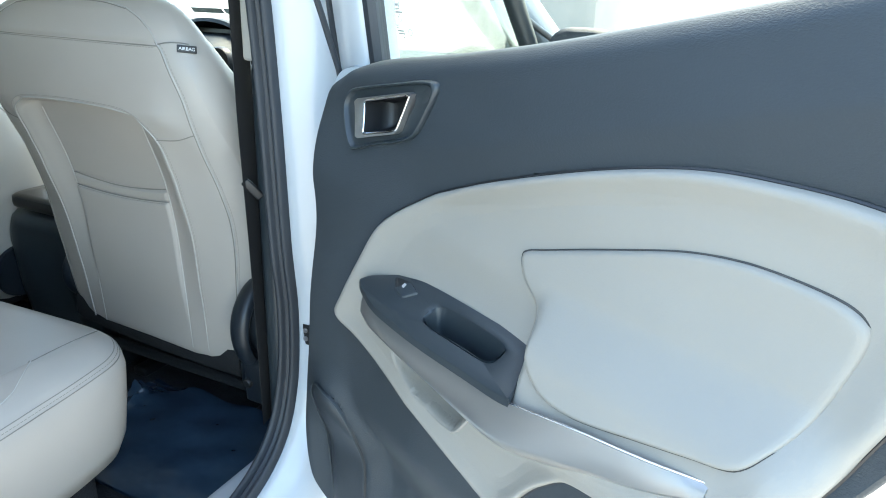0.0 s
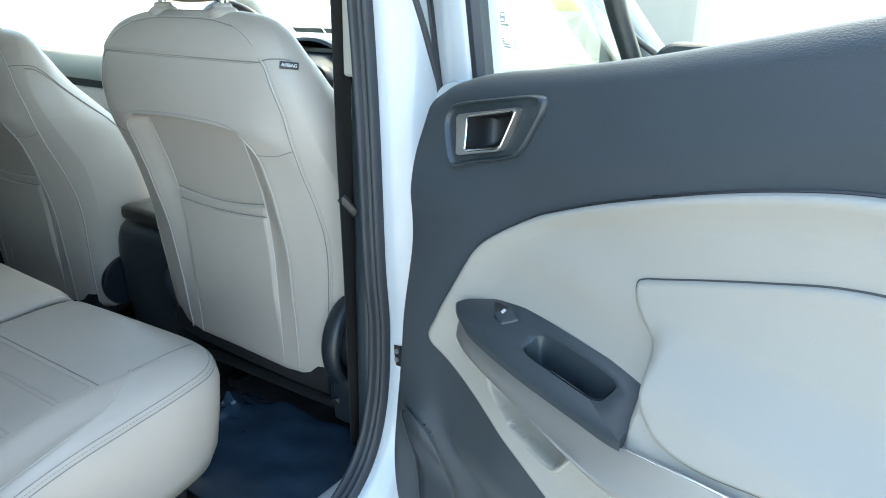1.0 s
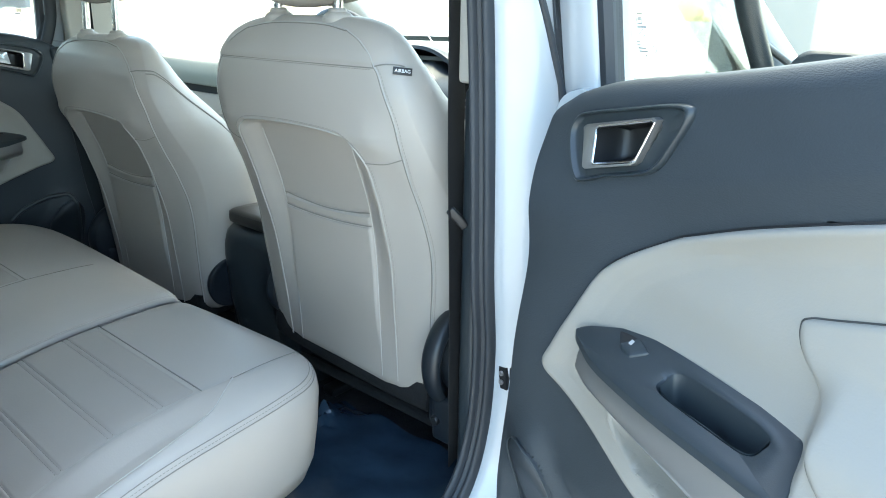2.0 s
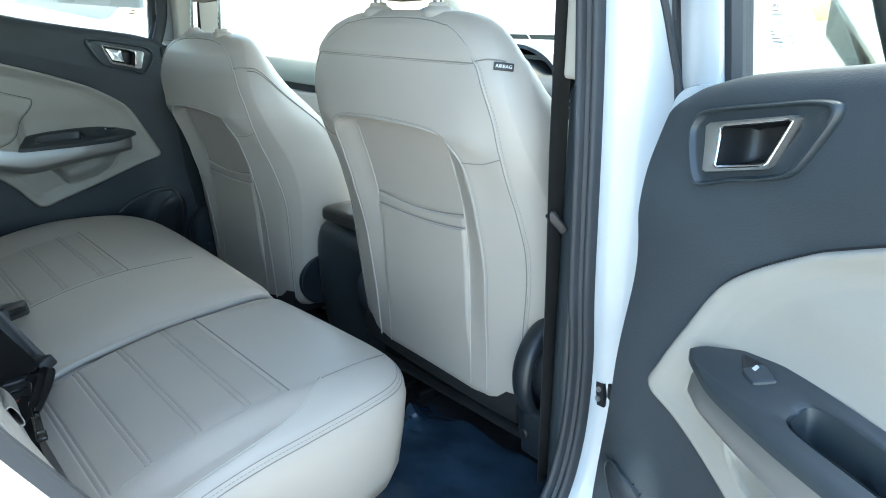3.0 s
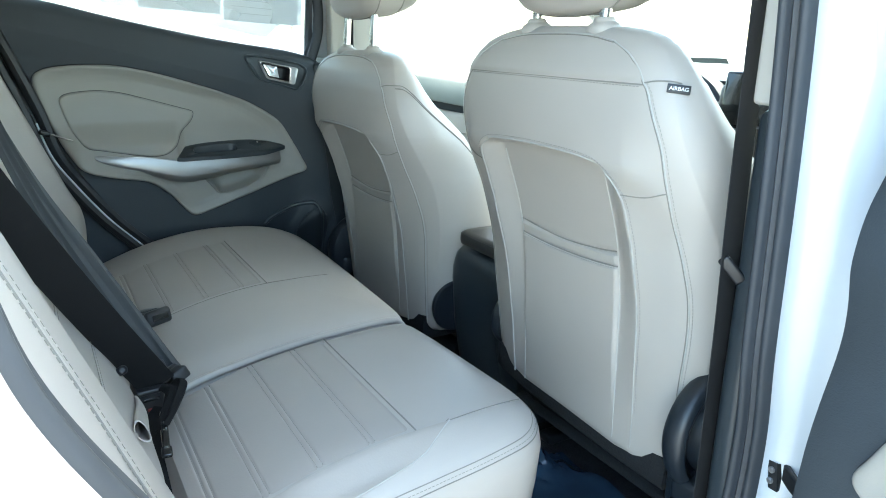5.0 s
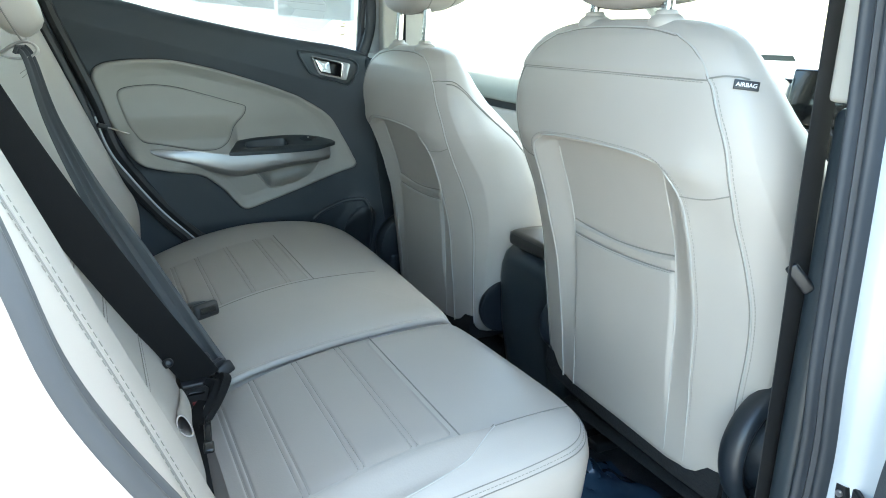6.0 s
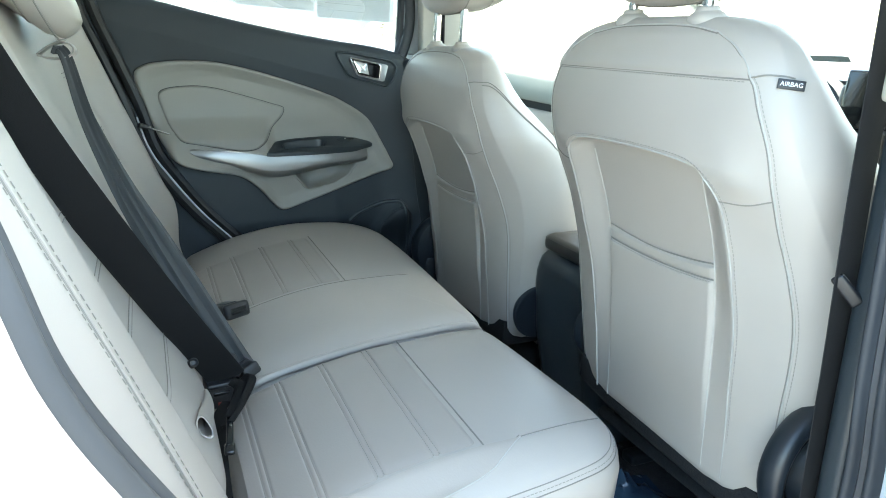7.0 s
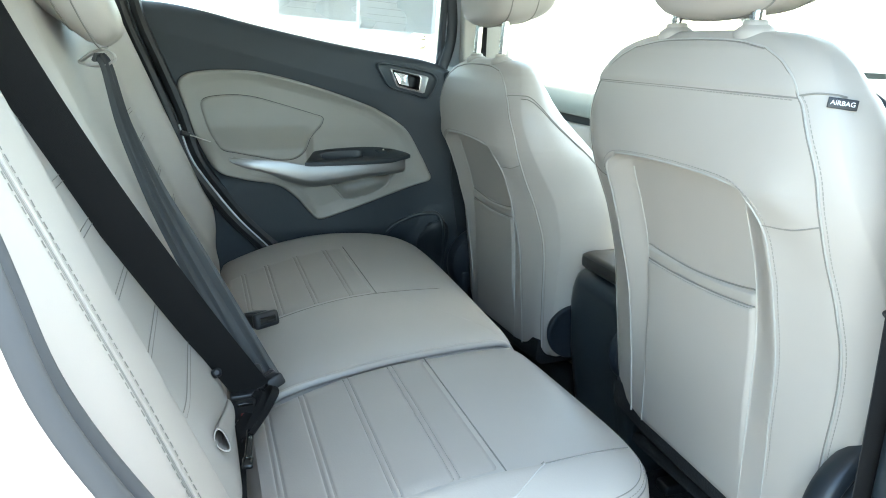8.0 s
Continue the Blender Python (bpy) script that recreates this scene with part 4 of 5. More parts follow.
    # cushion, base and hardware below
    part("back_shield", rings([[Vector((x, y, z - drop(x, 0.585))) for x, y in [(-w, -0.082 - d), (-w * 0.6, -0.088 - d), (0, -0.09 - d), (w * 0.6, -0.088 - d), (w, -0.082 - d), (w, 0.05), (-w, 0.05)]] for z, w, d in ((0.532, 0.185, -0.060), (0.537, 0.197, -0.040), (0.546, 0.205, -0.026), (0.560, 0.209, -0.018), (0.600, 0.209, -0.020))]), BLACK_DEEP, seat, "black lower back shield")
    part("seat_cushion", pad(fine(rounded(-0.25, 0.25, 0.06, 0.50, 0.06), 0.02), (0, 0.28), [(0.92, 0.44), (0.98, 0.46), (1.0, 0.52), (0.98, 0.575), (0.93, 0.60), (0.7, 0.61), (0.3, 0.60)], lambda a, b, h: Vector((a, b, h))), LEATHER, seat, "stone leather seat cushion")
    part("seat_pan", block(-0.235, 0.235, 0.03, 0.46, 0.42, 0.50, 0.02), BLACK_DEEP, seat)
    part("cross_tube", tube([(-0.20, -0.012, 0.478), (0.20, -0.012, 0.478)], 0.011, 12), BLACK_DEEP, seat, "black seat cross tube")
    for s in (-1, 1):
        if s == outboard:
            part("recliner_cover", lathe(RECLINER, Matrix.Translation((s * 0.236, -0.014, 0.640)) @ pose(0, 0, 0, 0, 90 * s, 0), 48), RECLINER_PLASTIC, seat, "charcoal recliner cover")
        else:
            part("recliner_cover", lathe([(0.040, -0.012), (0.054, -0.006), (0.058, 0.002), (0.0595, 0.008), (0.058, 0.012), (0.054, 0.0135), (0.050, 0.0125), (0.046, 0.0115), (0.02, 0.012)], Matrix.Translation((s * 0.236, 0.000, 0.628)) @ pose(0, 0, 0, 0, 90 * s, 0), 48), RECLINER_PLASTIC, seat, "charcoal inboard recliner cover")
        part("side_valance", block(s * 0.252 - 0.014, s * 0.252 + 0.014, 0.02 if s == outboard else 0.05, 0.42, 0.455, 0.60, 0.012), TRIM_SMOOTH, seat, "charcoal side valance")
        part("seat_rail", block(s * 0.17 - 0.018, s * 0.17 + 0.018, 0.03, 0.45, 0.375, 0.395, 0.005), BLACK, seat, "black seat rail")
        if s == outboard:
            shank = part("recliner_shank", block(s * 0.238 - 0.015, s * 0.238 + 0.015, -0.080, -0.01, 0.525, 0.625, 0.012), RECLINER_PLASTIC, seat, "charcoal recliner shank")
            part("recliner_bracket", block(s * 0.266 - 0.026, s * 0.266 + 0.026, -0.088, -0.01, 0.505, 0.588, 0.009), RECLINER_PLASTIC, seat, "charcoal recliner bracket")
            part("bracket_bolt", lathe([(0.009, 0.0), (0.009, 0.004), (0.0065, 0.007), (0.002, 0.007)], Matrix.Translation((s * 0.252, -0.0875, 0.545)) @ pose(0, 0, 0, 90, 0, 0), 12), BLACK, shank, "black bolt")
    return seat


passenger = front_seat("stone leather front passenger seat with airbag tag", 1)
passenger.matrix_world = Matrix.Translation((0.3525, 0, 0))
driver = front_seat("stone leather driver seat with raised head restraint", -1, 0.035)
driver.matrix_world = Matrix.Translation((-0.3525, -0.008, -0.048))

# ---- centre console ----
console = thing("centre_console", "charcoal centre console with taupe padded armrest lid", "console")
loops = []
for y, w, top in ((-0.026, 0.070, 0.690), (-0.027, 0.088, 0.700), (-0.022, 0.102, 0.712), (-0.012, 0.111, 0.722), (0.004, 0.117, 0.730), (0.03, 0.119, 0.735), (0.10, 0.119, 0.738), (0.55, 0.118, 0.73)):
    loops.append([Vector((x, y + (0.04 * sm(0.6, 0.42, z) if y < 0 else 0), z)) for x, z in [(-w, 0.36), (-w, 0.55), (-w * 0.99, top - 0.06), (-w * 0.96, top - 0.03), (-w * 0.88, top - 0.01), (-w * 0.75, top), (0, top + 0.004), (w * 0.75, top), (w * 0.88, top - 0.01), (w * 0.96, top - 0.03), (w * 0.99, top - 0.06), (w, 0.55), (w, 0.36)]])
part("console_body", rings(loops), TRIM_SMOOTH, console, "charcoal console body", sharp=0)
lid = part("armrest_lid", pad(fine(rounded(-0.072, 0.096, -0.030, 0.26, 0.018), 0.012), (0, 0.09), [(0.95, 0.738), (0.99, 0.742), (1.0, 0.749), (0.998, 0.757), (0.985, 0.7625), (0.95, 0.7665), (0.88, 0.769), (0.4, 0.772)], lambda a, b, h: Vector((a, b, h))), LID, console, "taupe leather armrest lid", sharp=0)
part("lid_seam", loop_tube([Vector((0.99 * p[0], 0.09 + (p[1] - 0.09) * 0.988, 0.7622)) for p in fine(rounded(-0.072, 0.096, -0.030, 0.26, 0.018), 0.012)], 0.0009, 6), BLACK, lid)

# ---- rear bench ----
def bench_top(x, y):
    z = 0.694 - 0.055 * max(0, (-0.40 - y) / 0.27) ** 2 - 0.006 * max(0, (y + 0.36) / 0.1) ** 2
    over = math.log1p(math.exp(min(40, (x - 0.487) / 0.003))) * 0.003
    return z - 0.28 * over - 0.34 * min(over, 0.03) * sm(-0.28, -0.46, y)


FLUTES = [-0.665, -0.614, -0.5495, -0.483]


def bench_cushion(seat, x0, x1, inserts, big):
    flutes = [y + (0.010 if big else 0.001) for y in FLUTES]
    mx = (x0 + x1) / 2
    if big:
        outline = smooth_line([(x0, -0.70), (x0, -0.55), (x0 + 0.01, -0.40), (x0 + 0.05, -0.285), (x0 + 0.13, -0.237), (x0 + 0.25, -0.225), (-0.20, -0.229), (0.0, -0.238), (0.09, -0.243), (0.122, -0.254), (0.128, -0.28), (0.150, -0.50), (x1, -0.70)], 8)
    else:
        outline = smooth_line([(x0, -0.70), (0.157, -0.50), (0.134, -0.28), (0.142, -0.255), (0.18, -0.245), (0.35, -0.234), (0.44, -0.232), (0.498, -0.244), (0.530, -0.275), (0.543, -0.33), (0.547, -0.42), (0.548, -0.50), (0.548, -0.70)], 8)
    outline = fine(outline, 0.01)
    size = (x1 - x0) / 2
    k = (0.06 if big else 0.035) / size
    place = lambda a, b, h: Vector((a, b, h))
    prof = [(0.84, -0.195), (0.91, -0.187), (0.955, -0.155), (0.985, -0.095), (1.0, -0.042), (1 - 0.06 * k, -0.026), (1 - 0.22 * k, -0.013), (1 - 0.5 * k, -0.005), (1 - 0.9 * k, -0.001), (1 - 1.3 * k, 0.0)]
    prof += [((1 - 1.3 * k) * (1 - j / 34), 0.0) for j in range(1, 33)]
    body = part("cushion_body", pad(outline, (mx, -0.47), prof, place, bench_top), LEATHER, seat, "stone leather cushion", sharp=0)
    # edge seams drawn dark, the shade of their folds in the colour
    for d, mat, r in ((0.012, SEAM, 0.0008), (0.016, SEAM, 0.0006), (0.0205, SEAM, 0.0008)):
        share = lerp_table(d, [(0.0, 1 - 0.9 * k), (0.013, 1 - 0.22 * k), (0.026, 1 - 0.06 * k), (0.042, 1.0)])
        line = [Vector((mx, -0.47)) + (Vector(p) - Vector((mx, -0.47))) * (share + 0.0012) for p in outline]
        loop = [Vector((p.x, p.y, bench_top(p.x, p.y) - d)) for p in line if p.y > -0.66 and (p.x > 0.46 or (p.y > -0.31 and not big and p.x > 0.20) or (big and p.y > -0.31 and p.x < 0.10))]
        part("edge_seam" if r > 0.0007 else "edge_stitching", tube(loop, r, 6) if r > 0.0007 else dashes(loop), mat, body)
    for a, b in inserts:
        def flute(x, y):
            near_seam = min(abs(y - q) for q in flutes)
            groove = 0.0017 * math.exp(-((near_seam - 0.0036) / 0.0013) ** 2)
            rim = min(sm(0, 0.006, x - a), sm(0, 0.006, b - x), sm(0, 0.012, -0.428 - y + 0.0001))
            return Vector((x, y, bench_top(x, y) - 0.002 + (0.0042 - groove) * rim))
        ins = part("fluted_insert", sheet(flute, [a + (b - a) * j / 24 for j in range(25)], [-0.685 + 0.257 * j / 220 for j in range(221)]), LEATHER_FLUTE, body, "fluted stone leather insert", sharp=0)
        # dark tube paints the shade where the insert meets the plain leather
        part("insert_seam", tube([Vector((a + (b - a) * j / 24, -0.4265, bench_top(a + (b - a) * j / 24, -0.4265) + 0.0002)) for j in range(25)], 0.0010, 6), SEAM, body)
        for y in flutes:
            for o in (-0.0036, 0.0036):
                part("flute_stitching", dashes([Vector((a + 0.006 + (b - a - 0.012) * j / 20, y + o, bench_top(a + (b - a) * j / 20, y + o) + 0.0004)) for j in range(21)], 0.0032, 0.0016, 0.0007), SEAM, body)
    if big:
        part("panel_seam", tube([Vector((-0.133, -0.69 + 0.44 * j / 24, bench_top(-0.133, -0.69 + 0.44 * j / 24) - 0.0002 - 0.02 * max(0, (j - 21) / 3) ** 2)) for j in range(25)], 0.0011, 6), SEAM, body)
        part("edge_roll", tube(smooth_line([(0.150, -0.69, 0.625), (0.146, -0.62, 0.655), (0.141, -0.50, 0.676), (0.130, -0.40, 0.681), (0.118, -0.29, 0.679), (0.112, -0.262, 0.668), (0.110, -0.252, 0.656)], 8), 0.006, 12), LEATHER, body, "rolled cushion edge")
    return body


rear_narrow = thing("rear_bench", "single stone leather rear seat with fluted insert", "bench seat", "rear bench")
rear_wide = thing("rear_bench", "wide stone leather rear seat for two", "bench seat", "rear bench")
near_body = bench_cushion(rear_narrow, 0.168, 0.548, [(0.172, 0.484)], False)
bench_cushion(rear_wide, -0.655, 0.158, [(-0.47, -0.135)], True)
bolster = smooth_line([(0.528, -0.66), (0.529, -0.59), (0.526, -0.509), (0.514, -0.438), (0.502, -0.411), (0.482, -0.378)], 8)
seam_x = lambda y: lerp_table(y, [(p.y, p.x) for p in bolster])
side_ys = [-0.66 + (0.66 - 0.380) * j / 40 for j in range(41)]
part("bolster_panel", sheet(lambda k, y: Vector((0.4835 + (seam_x(y) - 0.4835) * k, y, bench_top(0.4835 + (seam_x(y) - 0.4835) * k, y) + 0.0013)), [j / 10 for j in range(11)], side_ys), LEATHER_FLUTE, near_body, "taupe leather bolster panel", sharp=0)
# shading of the soft fold, painted as a thin dark tube
part("front_crease_shade", tube([Vector((p.x, p.y, bench_top(p.x, p.y) + 0.0001)) for p in smooth_line([(0.482, -0.378), (0.478, -0.33), (0.4735, -0.285), (0.472, -0.262)], 6)], 0.0009, 6), SEAM, near_body)
part("bolster_seam", tube([Vector((p.x, p.y, bench_top(p.x, p.y) + 0.0003)) for p in bolster], 0.0008, 6), PIPING, near_body)
# fold shade beside the bolster seam, painted as a dark tube
part("bolster_crease_shade", tube([Vector((p.x - 0.003, p.y, bench_top(p.x - 0.003, p.y) + 0.0001)) for p in bolster], 0.0007, 6), SEAM, near_body)

# backrests of the bench: x across, q up the slope, h out of it
B_UP, B_OUT = Vector((0, -0.352, 0.936)), Vector((0, 0.936, 0.352))
def lean(x, q, h):
    return Vector((x, -0.73, 0.66)) + B_UP * q + B_OUT * h


def bench_back(seat, x0, x1, inserts):
    near = x1 > 0.3
    outline = fine(rounded(x0, x1, -0.06, 0.62, 0.05), 0.012)
    mx = (x0 + x1) / 2
    k = 0.05 / ((x1 - x0) / 2)
    if near:
        swell = lambda x, q: 0.038 * sm(0.435, 0.53, x) - 0.010 * sm(0.52, 0.66, x) + 0.026 * sm(0.24, 0.05, q) * sm(0.52, 0.38, x)
    else:
        swell = lambda x, q: 0.010 + 0.046 * sm(x0 + 0.19, x0 + 0.08, x) * sm(-0.02, 0.12, q) + 0.012 * sm(0.16, 0.04, q)
    prof = [(0.98, -0.15), (1.0, -0.13), (1.0, -0.05), (1 - 0.2 * k, -0.022), (1 - 0.5 * k, -0.008), (1 - k, 0.0)] + [((1 - k) * (1 - j / 34), 0.0) for j in range(1, 33)]
    body = part("backrest_body", pad(outline, (mx, 0.28), prof, lean, swell), LEATHER, seat, "stone leather backrest", sharp=0)
    if near:
        run = lambda d, h: [lean(0.592 + d + 0.012 * sm(0.25, 0.05, q) - 0.03 * sm(0.5, 0.62, q), q, swell(0.592 + d, q) + h) for q in (0.6 * j / 60 for j in range(61))]
        part("seam_welt", ribbon(run(0, 0.0006), lambda t: (1, 0, 0), 0.0075, 0.0034), LEATHER, body, "raised leather welt")
        for d in (-1, 1):
            part("bolster_seam", tube(run(d * 0.0046, 0.0003), 0.0009, 6), SEAM, body)
            part("bolster_stitching", dashes(run(d * 0.0092, 0.0005), 0.0055, 0.0028, 0.0006), SEAM, body)
    for a, c in inserts:
        for q in (0.123, 0.186, 0.25, 0.322, 0.376, 0.44):
            for o in (-0.0036, 0.0036):
                part("flute_stitching", dashes([lean(a + (c - a) * j / 10, q + o, swell(a + (c - a) * j / 10, q) + 0.0006) for j in range(11)], 0.003, 0.002, 0.0006), SEAM, body)
    return body


# added black block stands in for the shade between the two backrests
part("gap_filler", moved(block(0.125, 0.195, -0.02, 0.02, -0.05, 0.58, 0.01), Matrix.Translation((0, -0.73, 0.66)) @ Matrix(((1, 0, 0, 0), (0, 0.936, -0.352, 0), (0, 0.352, 0.936, 0), (0, 0, 0, 1))) @ Matrix.Translation((0, -0.034, 0))), BLACK_DEEP, rear_wide, "black filler standing for the shade between backrests")
bench_back(rear_narrow, 0.165, 0.655, [(0.20, 0.42)])
bench_back(rear_wide, -0.655, 0.155, [(-0.44, -0.25)])
hr2 = thing("rear_head_restraint", "stone leather rear head restraint on the bench", "head restraint", "rear head restraints")
def comma(a, b, h):
    h += 0.024
    return lean(a, 0.487 + b + 1.7 * max(0, 0.05 - h) * (1 - b / 0.18), h)
HR_EDGE = fine(rounded(-0.115, 0.115, 0.0, 0.17, 0.07, 10), 0.008)
part("restraint_pad", pad(HR_EDGE, (0, 0.08), [(0.8, -0.05), (0.90, -0.046), (0.96, -0.035), (0.99, -0.018), (1.0, 0.0), (0.995, 0.018), (0.975, 0.034), (0.94, 0.047), (0.89, 0.056), (0.8, 0.063), (0.6, 0.067), (0.3, 0.069)], comma), LEATHER, hr2, sharp=0)
for share, h in ((0.985, 0.0285), (0.999, 0.006)):
    part("restraint_piping", loop_tube([comma(p.x * share, 0.08 + (p.y - 0.08) * share, h) for p in HR_EDGE], 0.0013, 6), SEAM, hr2)
hr2.matrix_world = Matrix.Translation((-0.08, 0, 0))
copy_thing(hr2, Matrix.Translation((0.38, -0.03, 0.09)))

# ---- belts ----
belt = thing("seat_belt", "black seat belt drawn across the rear backrest to its buckle", "seat belt", "seat belts")
part("webbing", ribbon(smooth_line([(0.42, -0.902, 1.182), (0.384, -0.886, 1.13), (0.348, -0.864, 1.069), (0.312, -0.834, 0.996), (0.276, -0.795, 0.911), (0.24, -0.745, 0.81), (0.204, -0.681, 0.691)], 8), lambda t: (0.10, 0.80, 0.59), 0.048, 0.0016), WEBBING, belt, "black webbing")
strap = [(0.252, -0.690, 0.684), (0.262, -0.699, 0.676), (0.285, -0.706, 0.670), (0.33, -0.7115, 0.664), (0.40, -0.715, 0.658), (0.50, -0.717, 0.63)]
part("loose_strap", ribbon(smooth_line(strap, 8), lambda t: (0.4, 1.0, 0.45 - 0.2 * t), lambda t: 0.014 + 0.012 * sm(0.0, 0.5, t), 0.0014), WEBBING, belt, "black webbing end")
fold_line = smooth_line([(0.222, -0.668, 0.6975), (0.240, -0.664, 0.700), (0.262, -0.670, 0.6975), (0.286, -0.680, 0.693), (0.308, -0.690, 0.690), (0.322, -0.696, 0.688)], 8)
part("folded_strap", pleated(fold_line, lambda t: (0.45 + 0.1 * t, 0.85 - 0.35 * t, 0.20 + 0.3 * t), lambda t: 0.034 - 0.012 * t, 2, 0.0045), WEBBING, belt, "folded black webbing")
part("tongue", moved(joined(block(-0.0022, 0.0022, -0.0042, 0.0042, -0.034, 0.030, 0.002), block(-0.003, 0.003, -0.0062, 0.0062, 0.018, 0.036, 0.0025)), Matrix.Translation((0.346, -0.6960, 0.6895)) @ pose(0, 0, 0, 4, 97, -3)), GLOSS_BLACK, belt, "black tongue plate")
part("slip_collar", moved(joined(block(-0.020, 0.020, -0.013, 0.013, -0.009, 0.009, 0.004), block(-0.024, -0.010, -0.015, 0.015, -0.012, 0.012, 0.005)), Matrix.Translation((0.176, -0.653, 0.688)) @ pose(0, 0, 0, 20, -20, 15)), BLACK, belt, "black plastic collar")
belt2 = thing("seat_belt", "grey centre seat belt hanging down the rear backrest", "seat belt", "seat belts")
part("seat_base", block(0.17, 0.52, -0.70, -0.33, 0.375, 0.52, 0.02), BLACK_DEEP, rear_narrow, "dark seat base")
part("seat_base", block(-0.62, 0.165, -0.70, -0.33, 0.375, 0.52, 0.02), BLACK_DEEP, rear_wide, "dark seat base")
grey = [(-0.058, -0.858, 1.122), (-0.045, -0.849, 1.108), (-0.03, -0.831, 1.028), (0.0, -0.795, 0.932), (0.04, -0.756, 0.853), (0.09, -0.707, 0.759), (0.135, -0.666, 0.684), (0.152, -0.652, 0.662)]
part("webbing", pleated(smooth_line(grey, 8), lambda t: (-0.9 * (1 - t), 0.50 + 0.40 * t, 0.30 + 0.2 * t), lambda t: 0.016 + 0.030 * sm(0.05, 0.7, t), 3, 0.006), WEBBING_GREY, belt2, "grey webbing")
part("stitched_end", moved(block(-0.012, 0.012, -0.0026, 0.0026, -0.006, 0.006, 0.001), Matrix.Translation((-0.058, -0.858, 1.122)) @ pose(0, 0, 0, -30, 0, -30)), WEBBING_GREY, belt2, "stitched grey webbing end")
guide = thing("belt_guide", "stone leather belt guide loop on the backrest", "belt guide")
part("loop", ribbon(smooth_line([(-0.060, -0.884, 1.116), (-0.056, -0.868, 1.127), (-0.052, -0.852, 1.133), (-0.049, -0.839, 1.128), (-0.049, -0.837, 1.119), (-0.052, -0.848, 1.111), (-0.056, -0.868, 1.110), (-0.060, -0.884, 1.114)], 6), lambda t: (1.0, -0.1, 0.1), 0.018, 0.0034), LEATHER, guide)
buckles = thing("belt_buckle", "black buckle with red release button between the cushions", "buckle", "buckles")
bm_at = Matrix.Translation((0.186, -0.694, 0.676)) @ pose(0, 0, 0, 0, 8, 4)
body = part("buckle_body", moved(joined(block(-0.03, 0.024, -0.018, 0.018, -0.024, 0.016, 0.005), block(-0.03, 0.028, -0.019, 0.019, 0.012, 0.020, 0.003), block(-0.028, 0.016, -0.012, 0.030, 0.016, 0.034, 0.006)), bm_at), BLACK, buckles, "black plastic buckle body")
part("tongue_slot", moved(block(0.020, 0.0255, -0.011, 0.011, 0.000, 0.005, 0.001), bm_at), GLOSS_BLACK, body)
part("release_button", moved(block(0.018, 0.0262, -0.006, 0.001, -0.016, -0.0115, 0.001), bm_at), RED, body, "red release button")
buckle_far = thing("belt_buckle", "short black buckle lying on the far cushion", "buckle", "buckles")
far_at = Matrix.Translation((-0.075, -0.652, 0.686)) @ pose(0, 0, 0, 15, 0, -62)
part("buckle_body", moved(joined(block(-0.022, 0.022, -0.034, 0.026, -0.012, 0.012, 0.006), block(-0.0235, 0.0235, 0.018, 0.034, -0.0135, 0.0135, 0.006)), far_at), BLACK, buckle_far)
part("buckle_mouth", moved(block(-0.016, 0.016, 0.030, 0.0348, -0.006, 0.006, 0.002), far_at), GLOSS_BLACK, buckle_far, "dark buckle mouth")
part("scuffed_face", moved(block(-0.014, 0.010, -0.024, 0.010, 0.0112, 0.0128, 0.0006), far_at), TRIM_SMOOTH, buckle_far, "scuffed grey face")
for x, q, h in ((0.24, 0.074, 0.033), (-0.17, 0.135, 0.014)):
    ring = thing("anchor_button", "dark child seat anchor button on the backrest", "anchor button", "anchor buttons")
    part("button", lathe([(0.0062, -0.012), (0.0062, -0.001), (0.0054, 0.0), (0.0042, -0.0008), (0.003, -0.0024), (0.0012, -0.0024)], Matrix.LocRotScale(lean(x, q, h), Vector((0.8, 0.25, 0.5)).to_track_quat("Z", "Y"), None), 20), BLACK, ring)
latch = thing("seat_latch", "bright metal latch rod beside the far rear backrest", "latch")
part("rod", tube([(-0.640, -0.752, 0.940), (-0.650, -0.728, 0.930), (-0.655, -0.704, 0.920)], 0.0022, 8), CHROME, latch)
part("rod_base", tube([(-0.632, -0.768, 0.946), (-0.640, -0.750, 0.939)], 0.006, 10), BLACK, latch, "black rod base")
fold = thing("leather_fold", "folded stone leather flap by the buckle", "leather flap")
roll_from, roll_to = Vector((0.235, -0.712, 0.690)), Vector((0.402, -0.7235, 0.737))
roll_along = (roll_to - roll_from).normalized()
roll_out = Vector((0.1, 0.88, 0.42)).cross(roll_along).cross(roll_along).normalized() * -1
roll_across = roll_along.cross(roll_out)
roll_sheet = []
for k in range(13):
    t = k / 12
    r, mid = 0.006 + 0.0045 * t, roll_from.lerp(roll_to, t) + roll_out * 0.002 * math.sin(5 * t)
    roll_turn = [math.pi * (-0.42 + 1.86 * j / 24) for j in range(25)]
    roll_wide = [mid + roll_across * r * 1.35 * math.cos(a) + roll_out * r * (0.62 * math.sin(a) + 0.1 * math.cos(2 * a)) for a in roll_turn]
    roll_thin = [mid + roll_across * (r - 0.0014) * 1.35 * math.cos(a) + roll_out * (r - 0.0014) * (0.62 * math.sin(a) + 0.1 * math.cos(2 * a)) for a in reversed(roll_turn)]
    roll_sheet.append(roll_wide + roll_thin)
part("flap", rings(roll_sheet), LEATHER, fold)

